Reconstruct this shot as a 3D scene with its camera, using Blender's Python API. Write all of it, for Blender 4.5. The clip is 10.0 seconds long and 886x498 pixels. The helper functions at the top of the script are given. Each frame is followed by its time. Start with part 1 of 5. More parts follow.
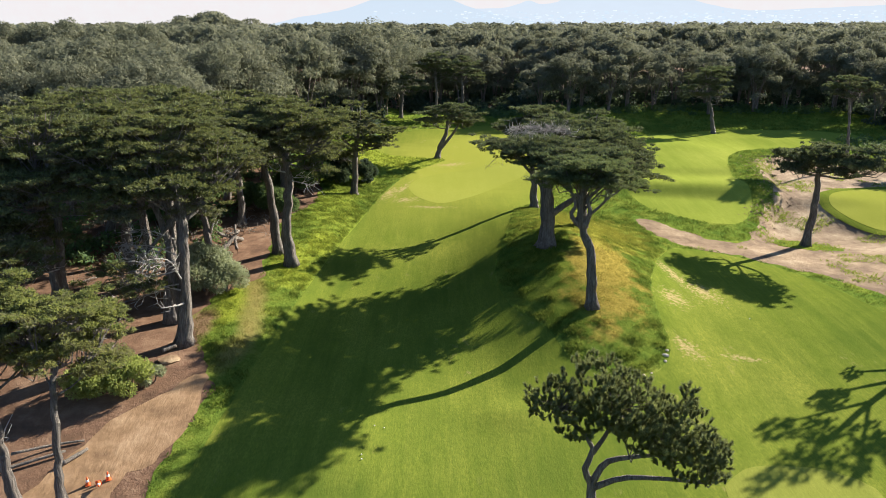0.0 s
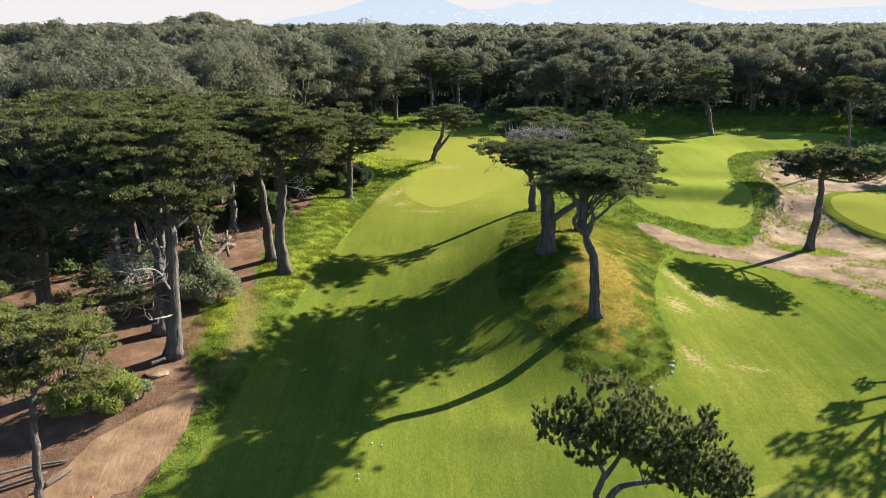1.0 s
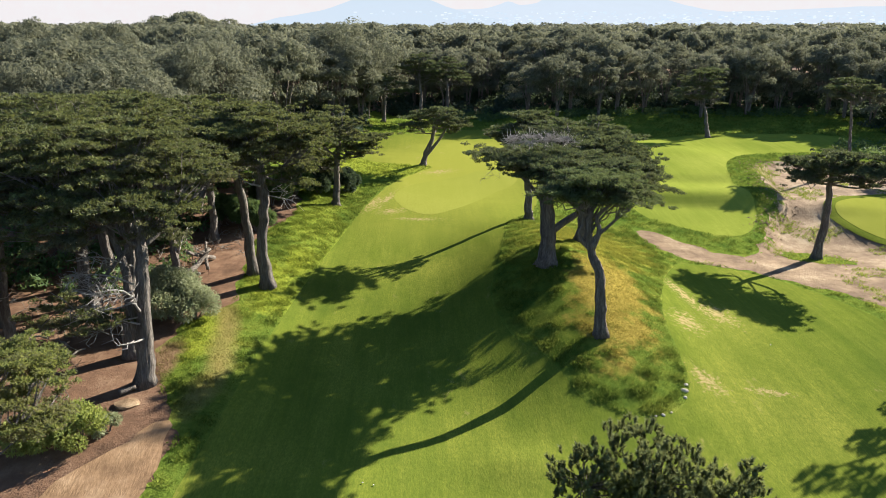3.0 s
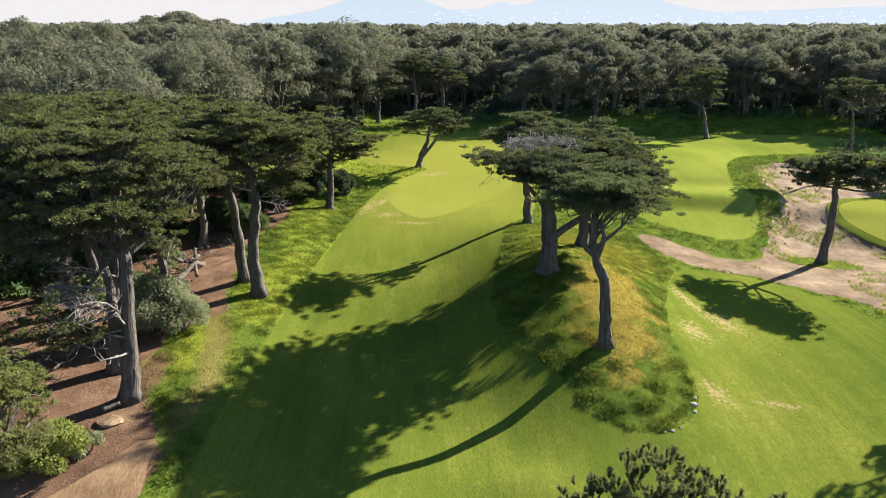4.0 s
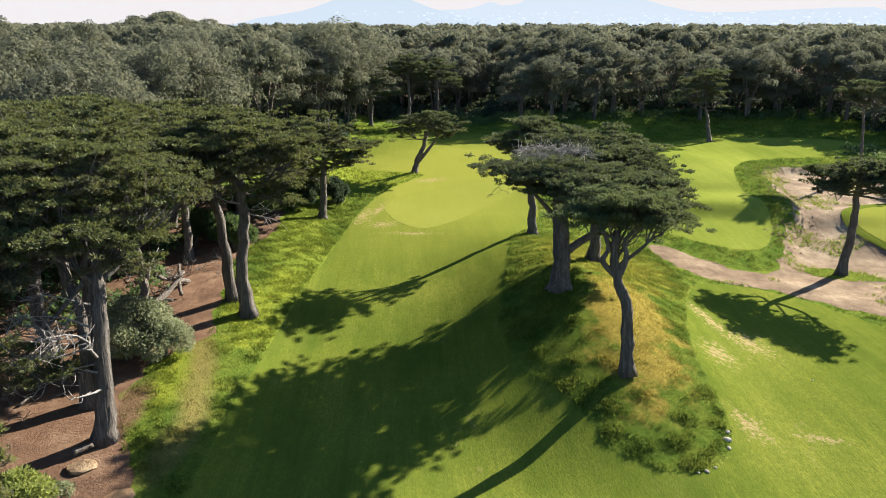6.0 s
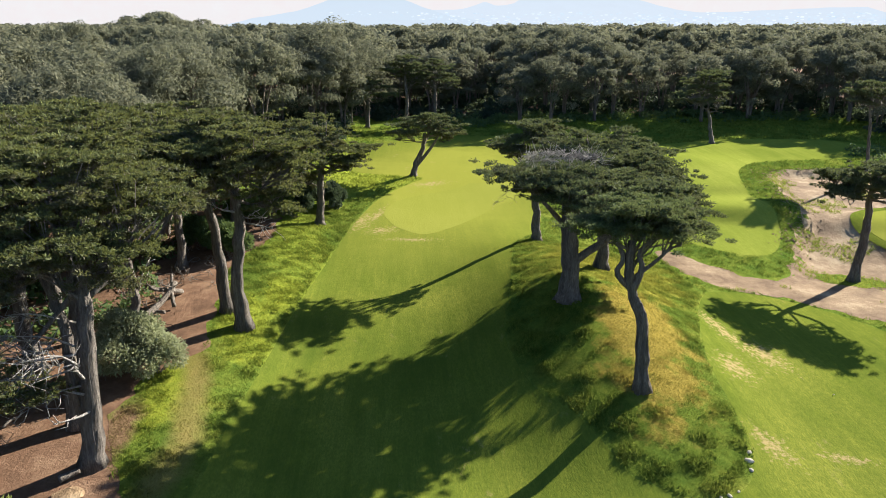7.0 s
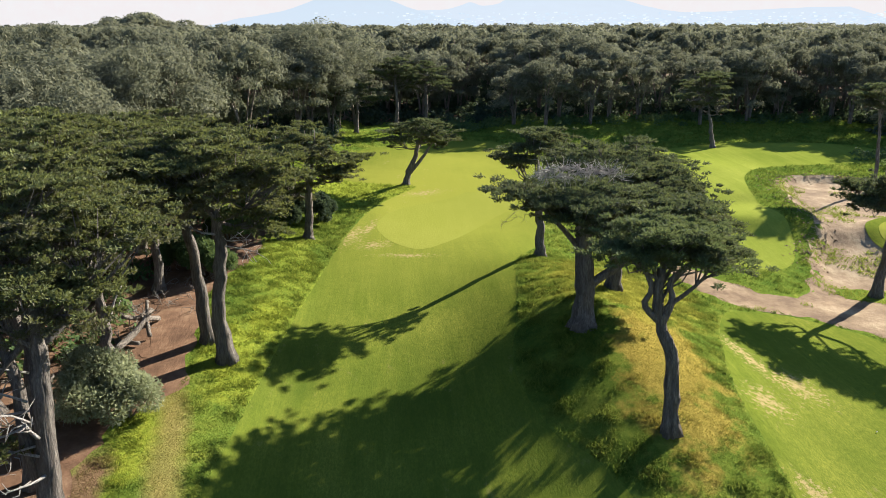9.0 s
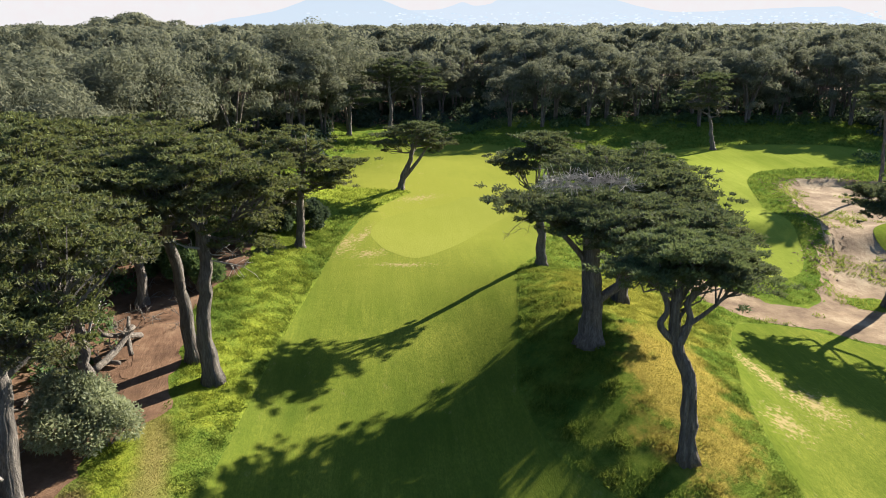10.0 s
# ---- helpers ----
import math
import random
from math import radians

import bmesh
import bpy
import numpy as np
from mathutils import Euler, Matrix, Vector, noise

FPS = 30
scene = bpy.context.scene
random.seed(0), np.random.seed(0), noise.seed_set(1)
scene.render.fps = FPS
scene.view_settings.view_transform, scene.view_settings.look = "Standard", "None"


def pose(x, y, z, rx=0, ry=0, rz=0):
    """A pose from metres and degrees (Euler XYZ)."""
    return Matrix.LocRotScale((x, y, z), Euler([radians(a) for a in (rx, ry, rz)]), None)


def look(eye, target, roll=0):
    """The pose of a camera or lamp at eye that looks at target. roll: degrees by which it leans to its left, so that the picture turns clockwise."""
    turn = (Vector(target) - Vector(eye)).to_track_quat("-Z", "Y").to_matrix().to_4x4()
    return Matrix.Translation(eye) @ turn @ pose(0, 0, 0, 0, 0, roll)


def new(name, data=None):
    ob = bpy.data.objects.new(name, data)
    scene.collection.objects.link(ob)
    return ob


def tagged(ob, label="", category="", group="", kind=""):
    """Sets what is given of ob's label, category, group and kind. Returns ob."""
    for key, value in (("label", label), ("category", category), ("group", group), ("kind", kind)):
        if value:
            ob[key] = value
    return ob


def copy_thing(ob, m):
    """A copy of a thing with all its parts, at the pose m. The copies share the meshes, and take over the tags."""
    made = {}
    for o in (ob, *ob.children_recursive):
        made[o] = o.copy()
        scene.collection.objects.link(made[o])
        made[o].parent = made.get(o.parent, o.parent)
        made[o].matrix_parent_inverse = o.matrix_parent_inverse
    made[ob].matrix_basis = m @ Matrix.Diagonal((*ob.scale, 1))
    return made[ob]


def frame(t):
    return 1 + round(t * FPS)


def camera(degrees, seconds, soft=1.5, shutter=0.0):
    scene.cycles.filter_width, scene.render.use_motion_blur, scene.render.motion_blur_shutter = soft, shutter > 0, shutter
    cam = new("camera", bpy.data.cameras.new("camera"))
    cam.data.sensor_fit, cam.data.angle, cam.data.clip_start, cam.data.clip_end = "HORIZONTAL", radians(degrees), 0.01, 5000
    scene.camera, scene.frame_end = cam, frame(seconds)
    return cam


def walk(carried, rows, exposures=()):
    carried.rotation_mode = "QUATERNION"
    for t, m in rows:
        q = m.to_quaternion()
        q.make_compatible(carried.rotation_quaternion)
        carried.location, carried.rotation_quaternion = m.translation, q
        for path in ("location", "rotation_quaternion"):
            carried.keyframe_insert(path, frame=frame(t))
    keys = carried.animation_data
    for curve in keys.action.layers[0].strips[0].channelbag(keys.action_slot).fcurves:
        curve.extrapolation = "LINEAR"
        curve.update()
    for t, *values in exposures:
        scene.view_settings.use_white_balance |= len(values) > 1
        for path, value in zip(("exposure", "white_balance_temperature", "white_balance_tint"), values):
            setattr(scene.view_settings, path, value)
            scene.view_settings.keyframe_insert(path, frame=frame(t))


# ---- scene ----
cam = camera(63.7, 10.0, soft=0.75)
METRES, EYE, TILT, LEAN, TURN = 22.22, 25.0, 2.6, 1.75, 0.0
ROWS = [
    (0.0, 0.0, 0.0, 0.0, 0.61, -20.2, -1.66),
    (0.5, -0.009, 0.0403, -0.003, 0.35, -20.17, -1.67),
    (1.0, -0.0171, 0.082, -0.005, 0.09, -20.14, -1.7),
    (1.5, -0.0237, 0.1244, -0.0084, -0.17, -20.12, -1.73),
    (2.0, -0.0286, 0.1676, -0.0121, -0.43, -20.1, -1.74),
    (2.5, -0.0335, 0.212, -0.0152, -0.68, -20.1, -1.76),
    (4.0, -0.0514, 0.3493, -0.028, -1.44, -20.08, -1.87),
    (4.5, -0.0607, 0.3966, -0.0321, -1.68, -20.06, -1.89),
    (5.0, -0.0714, 0.445, -0.0365, -1.89, -20.05, -1.9),
    (5.5, -0.0821, 0.4941, -0.0398, -2.1, -20.03, -1.91),
    (7.0, -0.1188, 0.6426, -0.0474, -2.75, -19.99, -1.89),
    (7.5, -0.1295, 0.6942, -0.048, -3.01, -19.97, -1.88),
    (8.0, -0.1388, 0.7471, -0.0488, -3.3, -19.96, -1.86),
    (8.5, -0.1468, 0.8016, -0.0506, -3.59, -19.95, -1.84),
    (9.0, -0.1529, 0.8593, -0.0528, -3.88, -19.94, -1.83),
    (9.5, -0.1572, 0.9203, -0.0552, -4.17, -19.93, -1.82),
    (10.0, -0.1607, 0.9832, -0.0581, -4.47, -19.92, -1.83),
]
walk(cam, [(t, pose(0, 0, EYE, TILT, LEAN, TURN) @ pose(METRES * x, METRES * y, METRES * z, 90 + pitch, roll, yaw)) for t, x, y, z, yaw, pitch, roll in ROWS],
     exposures=[(0.0, 1.76, 5750, 11), (10.0, 1.76, 5750, 11)])

# ---- sky and sun: low sun ahead to the right, clear hazy day ----
SUN_ELEV, SUN_AZ = radians(26.0), math.atan2(0.785, 0.62)
SUN_DIR = Vector((math.sin(SUN_AZ) * math.cos(SUN_ELEV), math.cos(SUN_AZ) * math.cos(SUN_ELEV), math.sin(SUN_ELEV)))
world = bpy.data.worlds.new("sky")
scene.world = world
world.use_nodes = True
wn = world.node_tree.nodes
sky = wn.new("ShaderNodeTexSky")
sky.sky_type, sky.sun_disc = "NISHITA", False
sky.sun_elevation, sky.sun_rotation = SUN_ELEV, SUN_AZ
sky.air_density, sky.dust_density, sky.ozone_density = 1.0, 0.4, 3.0
wn["Background"].inputs["Strength"].default_value = 0.05
world.node_tree.links.new(sky.outputs["Color"], wn["Background"].inputs["Color"])
sun_data = bpy.data.lights.new("sun", "SUN")
sun_data.energy, sun_data.angle, sun_data.color = 5.0, radians(0.53), (1.0, 0.875, 0.66)
sun = new("sun", sun_data)
sun.matrix_world = look(SUN_DIR * 400, (0, 0, 0))

# ---- materials ----
def node_mat(name):
    m = bpy.data.materials.new(name)
    m.use_nodes = True
    nt = m.node_tree
    return m, nt, nt.nodes["Principled BSDF"]


def add(nt, kind, **inputs):
    n = nt.nodes.new(kind)
    for key, value in inputs.items():
        n.inputs[key.replace("_", " ")].default_value = value
    return n


def ramp(nt, fac, stops):
    r = nt.nodes.new("ShaderNodeValToRGB")
    els = r.color_ramp.elements
    while len(els) < len(stops):
        els.new(0.5)
    for e, (pos, col) in zip(els, stops):
        e.position, e.color = pos, (*col, 1)
    nt.links.new(fac, r.inputs["Fac"])
    return r.outputs["Color"]


def mix(nt, fac, a, b, mode="MIX"):
    n = nt.nodes.new("ShaderNodeMix")
    n.data_type, n.blend_type = "RGBA", mode
    for sock, v in ((n.inputs[0], fac), (n.inputs[6], a), (n.inputs[7], b)):
        if isinstance(v, (int, float)):
            sock.default_value = v
        elif isinstance(v, tuple):
            sock.default_value = (*v, 1)
        else:
            nt.links.new(v, sock)
    return n.outputs[2]


def noise_fac(nt, scale, detail=4.0, rough=0.55, vec=None, stretch=None, dist=0.0):
    n = add(nt, "ShaderNodeTexNoise", Scale=scale, Detail=detail, Roughness=rough, Distortion=dist)
    if vec is None:
        vec = nt.nodes.new("ShaderNodeTexCoord").outputs["Object"]
    if stretch:
        mp = nt.nodes.new("ShaderNodeMapping")
        mp.inputs["Scale"].default_value = stretch[0]
        mp.inputs["Rotation"].default_value = (0, 0, radians(stretch[1]))
        nt.links.new(vec, mp.inputs["Vector"])
        vec = mp.outputs["Vector"]
    nt.links.new(vec, n.inputs["Vector"])
    return n.outputs["Fac"]


def span(nt, fac, a, b):
    n = add(nt, "ShaderNodeMapRange")
    n.inputs["From Min"].default_value, n.inputs["From Max"].default_value = a, b
    nt.links.new(fac, n.inputs["Value"])
    return n.outputs["Result"]


def bump(nt, bsdf, fac, strength, dist):
    n = add(nt, "ShaderNodeBump", Strength=strength, Distance=dist)
    nt.links.new(fac, n.inputs["Height"])
    nt.links.new(n.outputs["Normal"], bsdf.inputs["Normal"])


def blob(nt, cx, cy, rx, ry, turn=0.0):
    """1 inside an ellipse on the plan, falling to 0 at twice its radius."""
    mp = nt.nodes.new("ShaderNodeMapping")
    mp.vector_type = "TEXTURE"
    mp.inputs["Location"].default_value = (cx, cy, 0)
    mp.inputs["Rotation"].default_value = (0, 0, radians(turn))
    mp.inputs["Scale"].default_value = (rx, ry, 1e5)
    nt.links.new(nt.nodes.new("ShaderNodeTexCoord").outputs["Object"], mp.inputs["Vector"])
    ln = nt.nodes.new("ShaderNodeVectorMath")
    ln.operation = "LENGTH"
    nt.links.new(mp.outputs["Vector"], ln.inputs[0])
    return ln.outputs["Value"]


def maths(nt, op, a, b):
    n = nt.nodes.new("ShaderNodeMath")
    n.operation = op
    for sock, v in zip(n.inputs, (a, b)):
        if isinstance(v, (int, float)):
            sock.default_value = v
        else:
            nt.links.new(v, sock)
    return n.outputs[0]


def turf_material(name, dark, mid, pale, turn=20.0, worn=0.0, streak=0.5):
    m, nt, b = node_mat(name)
    big = noise_fac(nt, 0.07, 5, 0.6)
    mow = noise_fac(nt, 0.9, 6, 0.7, stretch=((1.0, 0.07, 1.0), turn), dist=0.3)
    mow2 = noise_fac(nt, 0.5, 5, 0.65, stretch=((1.0, 0.12, 1.0), turn - 62), dist=0.5)
    comb = noise_fac(nt, 3.6, 5, 0.7, stretch=((1.0, 0.04, 1.0), turn + 35), dist=0.8)
    fine = noise_fac(nt, 2.4, 8, 0.75)
    grain = noise_fac(nt, 9.0, 4, 0.75, stretch=((1.0, 0.4, 1.0), turn + 35))
    col = ramp(nt, big, [(0.34, dark), (0.5, mid), (0.68, pale)])
    col = mix(nt, maths(nt, "MULTIPLY", span(nt, mow, 0.38, 0.68), streak), col, pale)
    col = mix(nt, maths(nt, "MULTIPLY", span(nt, mow2, 0.4, 0.7), streak * 0.8), col, dark)
    col = mix(nt, maths(nt, "MULTIPLY", span(nt, comb, 0.42, 0.66), streak * 0.7), col, dark)
    col = mix(nt, maths(nt, "MULTIPLY", span(nt, fine, 0.4, 0.75), 0.4), col, dark)
    col = mix(nt, maths(nt, "MULTIPLY", span(nt, grain, 0.38, 0.66), 0.65), col, dark)
    if worn > 0.5:
        # far turf painted paler, for its brighter look towards the sun
        dry = maths(nt, "ADD", blob(nt, 3.0, 108.0, 13.0, 26.0, -6), maths(nt, "MULTIPLY", maths(nt, "SUBTRACT", big, 0.5), 2.0))
        col = mix(nt, maths(nt, "MULTIPLY", span(nt, dry, 1.4, 0.5), 0.78), col, tuple(c * 1.06 for c in pale))
    if worn:
        spots = noise_fac(nt, 0.9, 7, 0.75, stretch=((1.0, 0.5, 1.0), 30))
        lumps = noise_fac(nt, 0.1, 3, 0.5)
        k = maths(nt, "MULTIPLY", span(nt, spots, 0.6, 0.72), span(nt, lumps, 0.5, 0.6))
        col = mix(nt, maths(nt, "MULTIPLY", k, worn * 0.6), col, (0.36, 0.27, 0.13))
        specks = noise_fac(nt, 3.2, 6, 0.75)
        for cx, cy, rx, ry, tn in ((20.6, 62.0, 0.7, 3.6, 12), (22.4, 59.0, 1.2, 2.0, 20), (19.0, 56.5, 1.2, 1.6, 0), (17.6, 48.5, 0.8, 1.6, 20), (21.5, 47.6, 1.4, 0.4, -15), (-13.0, 62.5, 0.5, 2.0, -8), (-7.9, 91.5, 0.9, 3.0, -14), (-6.3, 93.6, 0.5, 3.2, -14), (-5.6, 88.4, 1.6, 1.0, 20), (-2.4, 85.0, 2.6, 0.5, -10), (0.3, 107.5, 2.6, 1.0, 20)):
            e = maths(nt, "ADD", blob(nt, cx, cy, rx, ry, tn), maths(nt, "MULTIPLY", maths(nt, "SUBTRACT", specks, 0.45), 8.0))
            col = mix(nt, maths(nt, "MULTIPLY", span(nt, e, 1.3, 0.3), worn), col, (0.38, 0.28, 0.14))
    nt.links.new(col, b.inputs["Base Color"])
    b.inputs["Roughness"].default_value = 0.85
    b.inputs["Specular IOR Level"].default_value = 0.0
    bump(nt, b, maths(nt, "ADD", fine, grain), 0.45, 0.05)
    return m


MAT_FAIRWAY = turf_material("fairway_turf", (0.072, 0.104, 0.015), (0.142, 0.172, 0.021), (0.252, 0.256, 0.04), 24, 0.75, 0.48)
MAT_FAIRWAY_BACK = turf_material("back_fairway_turf", (0.15, 0.188, 0.026), (0.228, 0.262, 0.038), (0.32, 0.335, 0.062), 10, 0.3, 0.55)
MAT_GREEN = turf_material("green_turf", (0.21, 0.225, 0.034), (0.24, 0.25, 0.042), (0.275, 0.28, 0.055), 20, 0.0, 0.35)
MAT_APRON = turf_material("apron_turf", (0.15, 0.17, 0.03), (0.2, 0.21, 0.036), (0.25, 0.255, 0.05), 30, 0.0, 0.6)


def rough_colour(nt):
    """Long grass: lush green, yellow flowering weeds along the wood, dry straw on the knoll."""
    n1 = noise_fac(nt, 0.35, 6, 0.65)
    n2 = noise_fac(nt, 2.2, 5, 0.7)
    col = ramp(nt, n1, [(0.3, (0.09, 0.148, 0.024)), (0.5, (0.168, 0.218, 0.032)), (0.7, (0.27, 0.292, 0.048))])
    col = mix(nt, span(nt, n2, 0.35, 0.7), mix(nt, 0.45, col, (0.04, 0.085, 0.012)), col)
    straw = mix(nt, span(nt, n2, 0.3, 0.7), (0.235, 0.19, 0.04), (0.39, 0.3, 0.064))
    lush = mix(nt, span(nt, n2, 0.3, 0.7), (0.165, 0.22, 0.026), (0.32, 0.345, 0.04))
    n3 = noise_fac(nt, 0.5, 5, 0.7)
    wob = maths(nt, "MULTIPLY", maths(nt, "SUBTRACT", n3, 0.5), 2.4)
    knoll = maths(nt, "ADD", blob(nt, 13.2, 58.5, 2.8, 8.0, -8), maths(nt, "MULTIPLY", wob, 1.5))
    col = mix(nt, span(nt, knoll, 1.35, 0.75), col, straw)
    knoll2 = maths(nt, "ADD", blob(nt, 14.5, 72.0, 6.0, 7.5, 0), wob)
    col = mix(nt, span(nt, knoll2, 1.3, 0.6), col, mix(nt, 0.5, straw, lush))
    side = maths(nt, "ADD", blob(nt, -12.6, 78.0, 2.6, 12.0, 8), wob)
    col = mix(nt, maths(nt, "MULTIPLY", span(nt, side, 1.5, 0.8), 0.5), col, lush)
    for cx, cy, rx, ry in ((-17.9, 54.4, 1.2, 3.4), (-14.0, 62.0, 1.6, 3.0), (-15.4, 66.0, 1.4, 3.0), (-13.2, 70.0, 1.2, 3.0)):
        side = maths(nt, "ADD", blob(nt, cx, cy, rx, ry, 0), wob)
        col = mix(nt, span(nt, side, 1.5, 0.7), col, lush)
    side2 = maths(nt, "ADD", blob(nt, -7.0, 112.0, 8.0, 12.0, -30), wob)
    col = mix(nt, span(nt, side2, 1.3, 0.6), col, lush)
    for cx, cy, rx, ry, tn in ((-17.3, 58.5, 0.7, 3.6, 20), (-15.9, 53.0, 0.75, 4.0, 10), (-15.6, 47.5, 0.8, 3.0, -6)):
        wear = maths(nt, "ADD", blob(nt, cx, cy, rx, ry, tn), maths(nt, "MULTIPLY", wob, 0.8))
        col = mix(nt, maths(nt, "MULTIPLY", span(nt, wear, 1.7, 0.5), 0.6), col, (0.28, 0.215, 0.08))
    bark = maths(nt, "ADD", blob(nt, -19.4, 50.0, 1.0, 3.5, 0), wob)
    return mix(nt, span(nt, bark, 1.4, 0.6), col, (0.2, 0.13, 0.075))


def rough_material(name):
    m, nt, b = node_mat(name)
    nt.links.new(rough_colour(nt), b.inputs["Base Color"])
    b.inputs["Roughness"].default_value = 0.8
    b.inputs["Specular IOR Level"].default_value = 0.0
    bump(nt, b, noise_fac(nt, 5.0, 6, 0.75), 0.9, 0.25)
    return m


MAT_ROUGH = rough_material("rough_grass")


def soil_material(name, stops, scale, streak, bump_d, turn=0.0):
    m, nt, b = node_mat(name)
    n1 = noise_fac(nt, scale, 6, 0.65)
    n2 = noise_fac(nt, scale * 9, 6, 0.75, stretch=((1.0, streak, 1.0), turn))
    col = ramp(nt, n1, stops)
    col = mix(nt, span(nt, n2, 0.3, 0.75), mix(nt, 0.45, col, stops[0][1]), col)
    nt.links.new(col, b.inputs["Base Color"])
    b.inputs["Roughness"].default_value = 0.95
    b.inputs["Specular IOR Level"].default_value = 0.1
    bump(nt, b, maths(nt, "ADD", n1, n2), 0.8, bump_d)
    return m


MAT_FLOOR = soil_material("forest_litter", [(0.3, (0.1, 0.06, 0.038)), (0.5, (0.18, 0.105, 0.065)), (0.7, (0.28, 0.18, 0.115))], 0.6, 1.0, 0.12)
MAT_DIRT = soil_material("bare_earth", [(0.34, (0.18, 0.112, 0.062)), (0.5, (0.3, 0.19, 0.104)), (0.66, (0.42, 0.285, 0.168))], 0.5, 0.22, 0.06, -30)
MAT_TRACK = soil_material("reddish_earth", [(0.34, (0.11, 0.064, 0.04)), (0.5, (0.2, 0.118, 0.072)), (0.66, (0.3, 0.19, 0.118))], 0.5, 0.2, 0.06, 12)
MAT_SAND = soil_material("bunker_sand", [(0.36, (0.15, 0.1, 0.06)), (0.5, (0.262, 0.182, 0.108)), (0.64, (0.4, 0.305, 0.19))], 0.3, 0.5, 0.14, 30)


def bark_material(name, dark, light, scale=3.0):
    m, nt, b = node_mat(name)
    vec = nt.nodes.new("ShaderNodeTexCoord").outputs["Object"]
    n1 = noise_fac(nt, scale, 6, 0.7, vec, stretch=((1.6, 1.6, 0.3), 0), dist=0.4)
    n2 = noise_fac(nt, 0.6, 3, 0.5, vec)
    col = mix(nt, span(nt, n1, 0.32, 0.68), dark, light)
    n3 = noise_fac(nt, scale * 2.6, 5, 0.75, vec, stretch=((1.5, 1.5, 0.16), 0), dist=0.6)
    col = mix(nt, maths(nt, "MULTIPLY", n2, 0.5), col, dark)
    col = mix(nt, maths(nt, "MULTIPLY", span(nt, n3, 0.6, 0.36), 0.75), col, tuple(c * 0.6 for c in dark))
    nt.links.new(col, b.inputs["Base Color"])
    b.inputs["Roughness"].default_value = 0.9
    bump(nt, b, maths(nt, "ADD", n1, n3), 1.0, 0.3)
    return m


MAT_BARK = bark_material("cypress_bark", (0.11, 0.092, 0.08), (0.4, 0.35, 0.3))
MAT_EUCBARK = bark_material("gum_bark", (0.12, 0.09, 0.07), (0.42, 0.35, 0.28), 1.5)
MAT_TWIG = bark_material("bleached_twigs", (0.48, 0.44, 0.41), (0.78, 0.73, 0.68), 5.0)
MAT_DEAD = bark_material("dead_wood", (0.18, 0.15, 0.12), (0.52, 0.45, 0.38), 5.0)


def leaf_material(name, dark, mid, bright, glow, thin=0.3, patch=0.25, inner_shade=None):
    m, nt, b = node_mat(name)
    isl = nt.nodes.new("ShaderNodeNewGeometry").outputs["Random Per Island"]
    n1 = noise_fac(nt, patch, 3, 0.6)
    obj = nt.nodes.new("ShaderNodeObjectInfo").outputs["Random"]
    col = ramp(nt, isl, [(0.0, dark), (0.55, mid), (1.0, bright)])
    col = mix(nt, span(nt, n1, 0.35, 0.7), mix(nt, 0.6, col, dark), col)
    col = mix(nt, maths(nt, "MULTIPLY", obj, 0.35), col, mid)
    # inner and lower fronds go browner and darker, with shade painted in
    if inner_shade:
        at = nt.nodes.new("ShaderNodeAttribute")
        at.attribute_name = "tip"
        col = mix(nt, span(nt, at.outputs["Fac"], 0.25, 0.8), mix(nt, 0.65, col, inner_shade), col)
    nt.links.new(col, b.inputs["Base Color"])
    b.inputs["Roughness"].default_value = 0.75
    b.inputs["Specular IOR Level"].default_value = 0.08
    tr = nt.nodes.new("ShaderNodeBsdfTranslucent")
    nt.links.new(mix(nt, 0.65, col, glow), tr.inputs["Color"])
    ms = nt.nodes.new("ShaderNodeMixShader")
    ms.inputs[0].default_value = thin
    nt.links.new(b.outputs[0], ms.inputs[1])
    nt.links.new(tr.outputs[0], ms.inputs[2])
    nt.links.new(ms.outputs[0], nt.nodes["Material Output"].inputs["Surface"])
    return m


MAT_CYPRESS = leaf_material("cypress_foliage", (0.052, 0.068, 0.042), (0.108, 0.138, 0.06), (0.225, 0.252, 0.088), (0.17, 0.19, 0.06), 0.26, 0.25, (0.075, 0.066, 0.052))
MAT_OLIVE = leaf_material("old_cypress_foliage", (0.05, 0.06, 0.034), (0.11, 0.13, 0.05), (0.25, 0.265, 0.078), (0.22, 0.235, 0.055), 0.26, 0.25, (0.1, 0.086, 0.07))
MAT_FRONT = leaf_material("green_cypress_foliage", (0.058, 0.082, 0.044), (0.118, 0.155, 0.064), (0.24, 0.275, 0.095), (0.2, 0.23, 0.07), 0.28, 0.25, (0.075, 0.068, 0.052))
# brighter cypress leaves for the road trees, sunlit look put into the colour
MAT_CYPRESS_LIT = leaf_material("sunlit_cypress_foliage", (0.085, 0.105, 0.042), (0.15, 0.178, 0.06), (0.26, 0.28, 0.085), (0.3, 0.32, 0.07), 0.48, 0.3, (0.16, 0.14, 0.1))
# scrub leaves made extra dark, with the wood's shade put into the colour
MAT_SCRUB_SHADED = leaf_material("shade_toned_scrub_foliage", (0.03, 0.046, 0.034), (0.052, 0.074, 0.048), (0.095, 0.12, 0.062), (0.09, 0.12, 0.05), 0.35, 0.3)
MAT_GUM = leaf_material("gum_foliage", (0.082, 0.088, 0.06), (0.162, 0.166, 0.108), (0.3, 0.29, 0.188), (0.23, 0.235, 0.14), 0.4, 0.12)
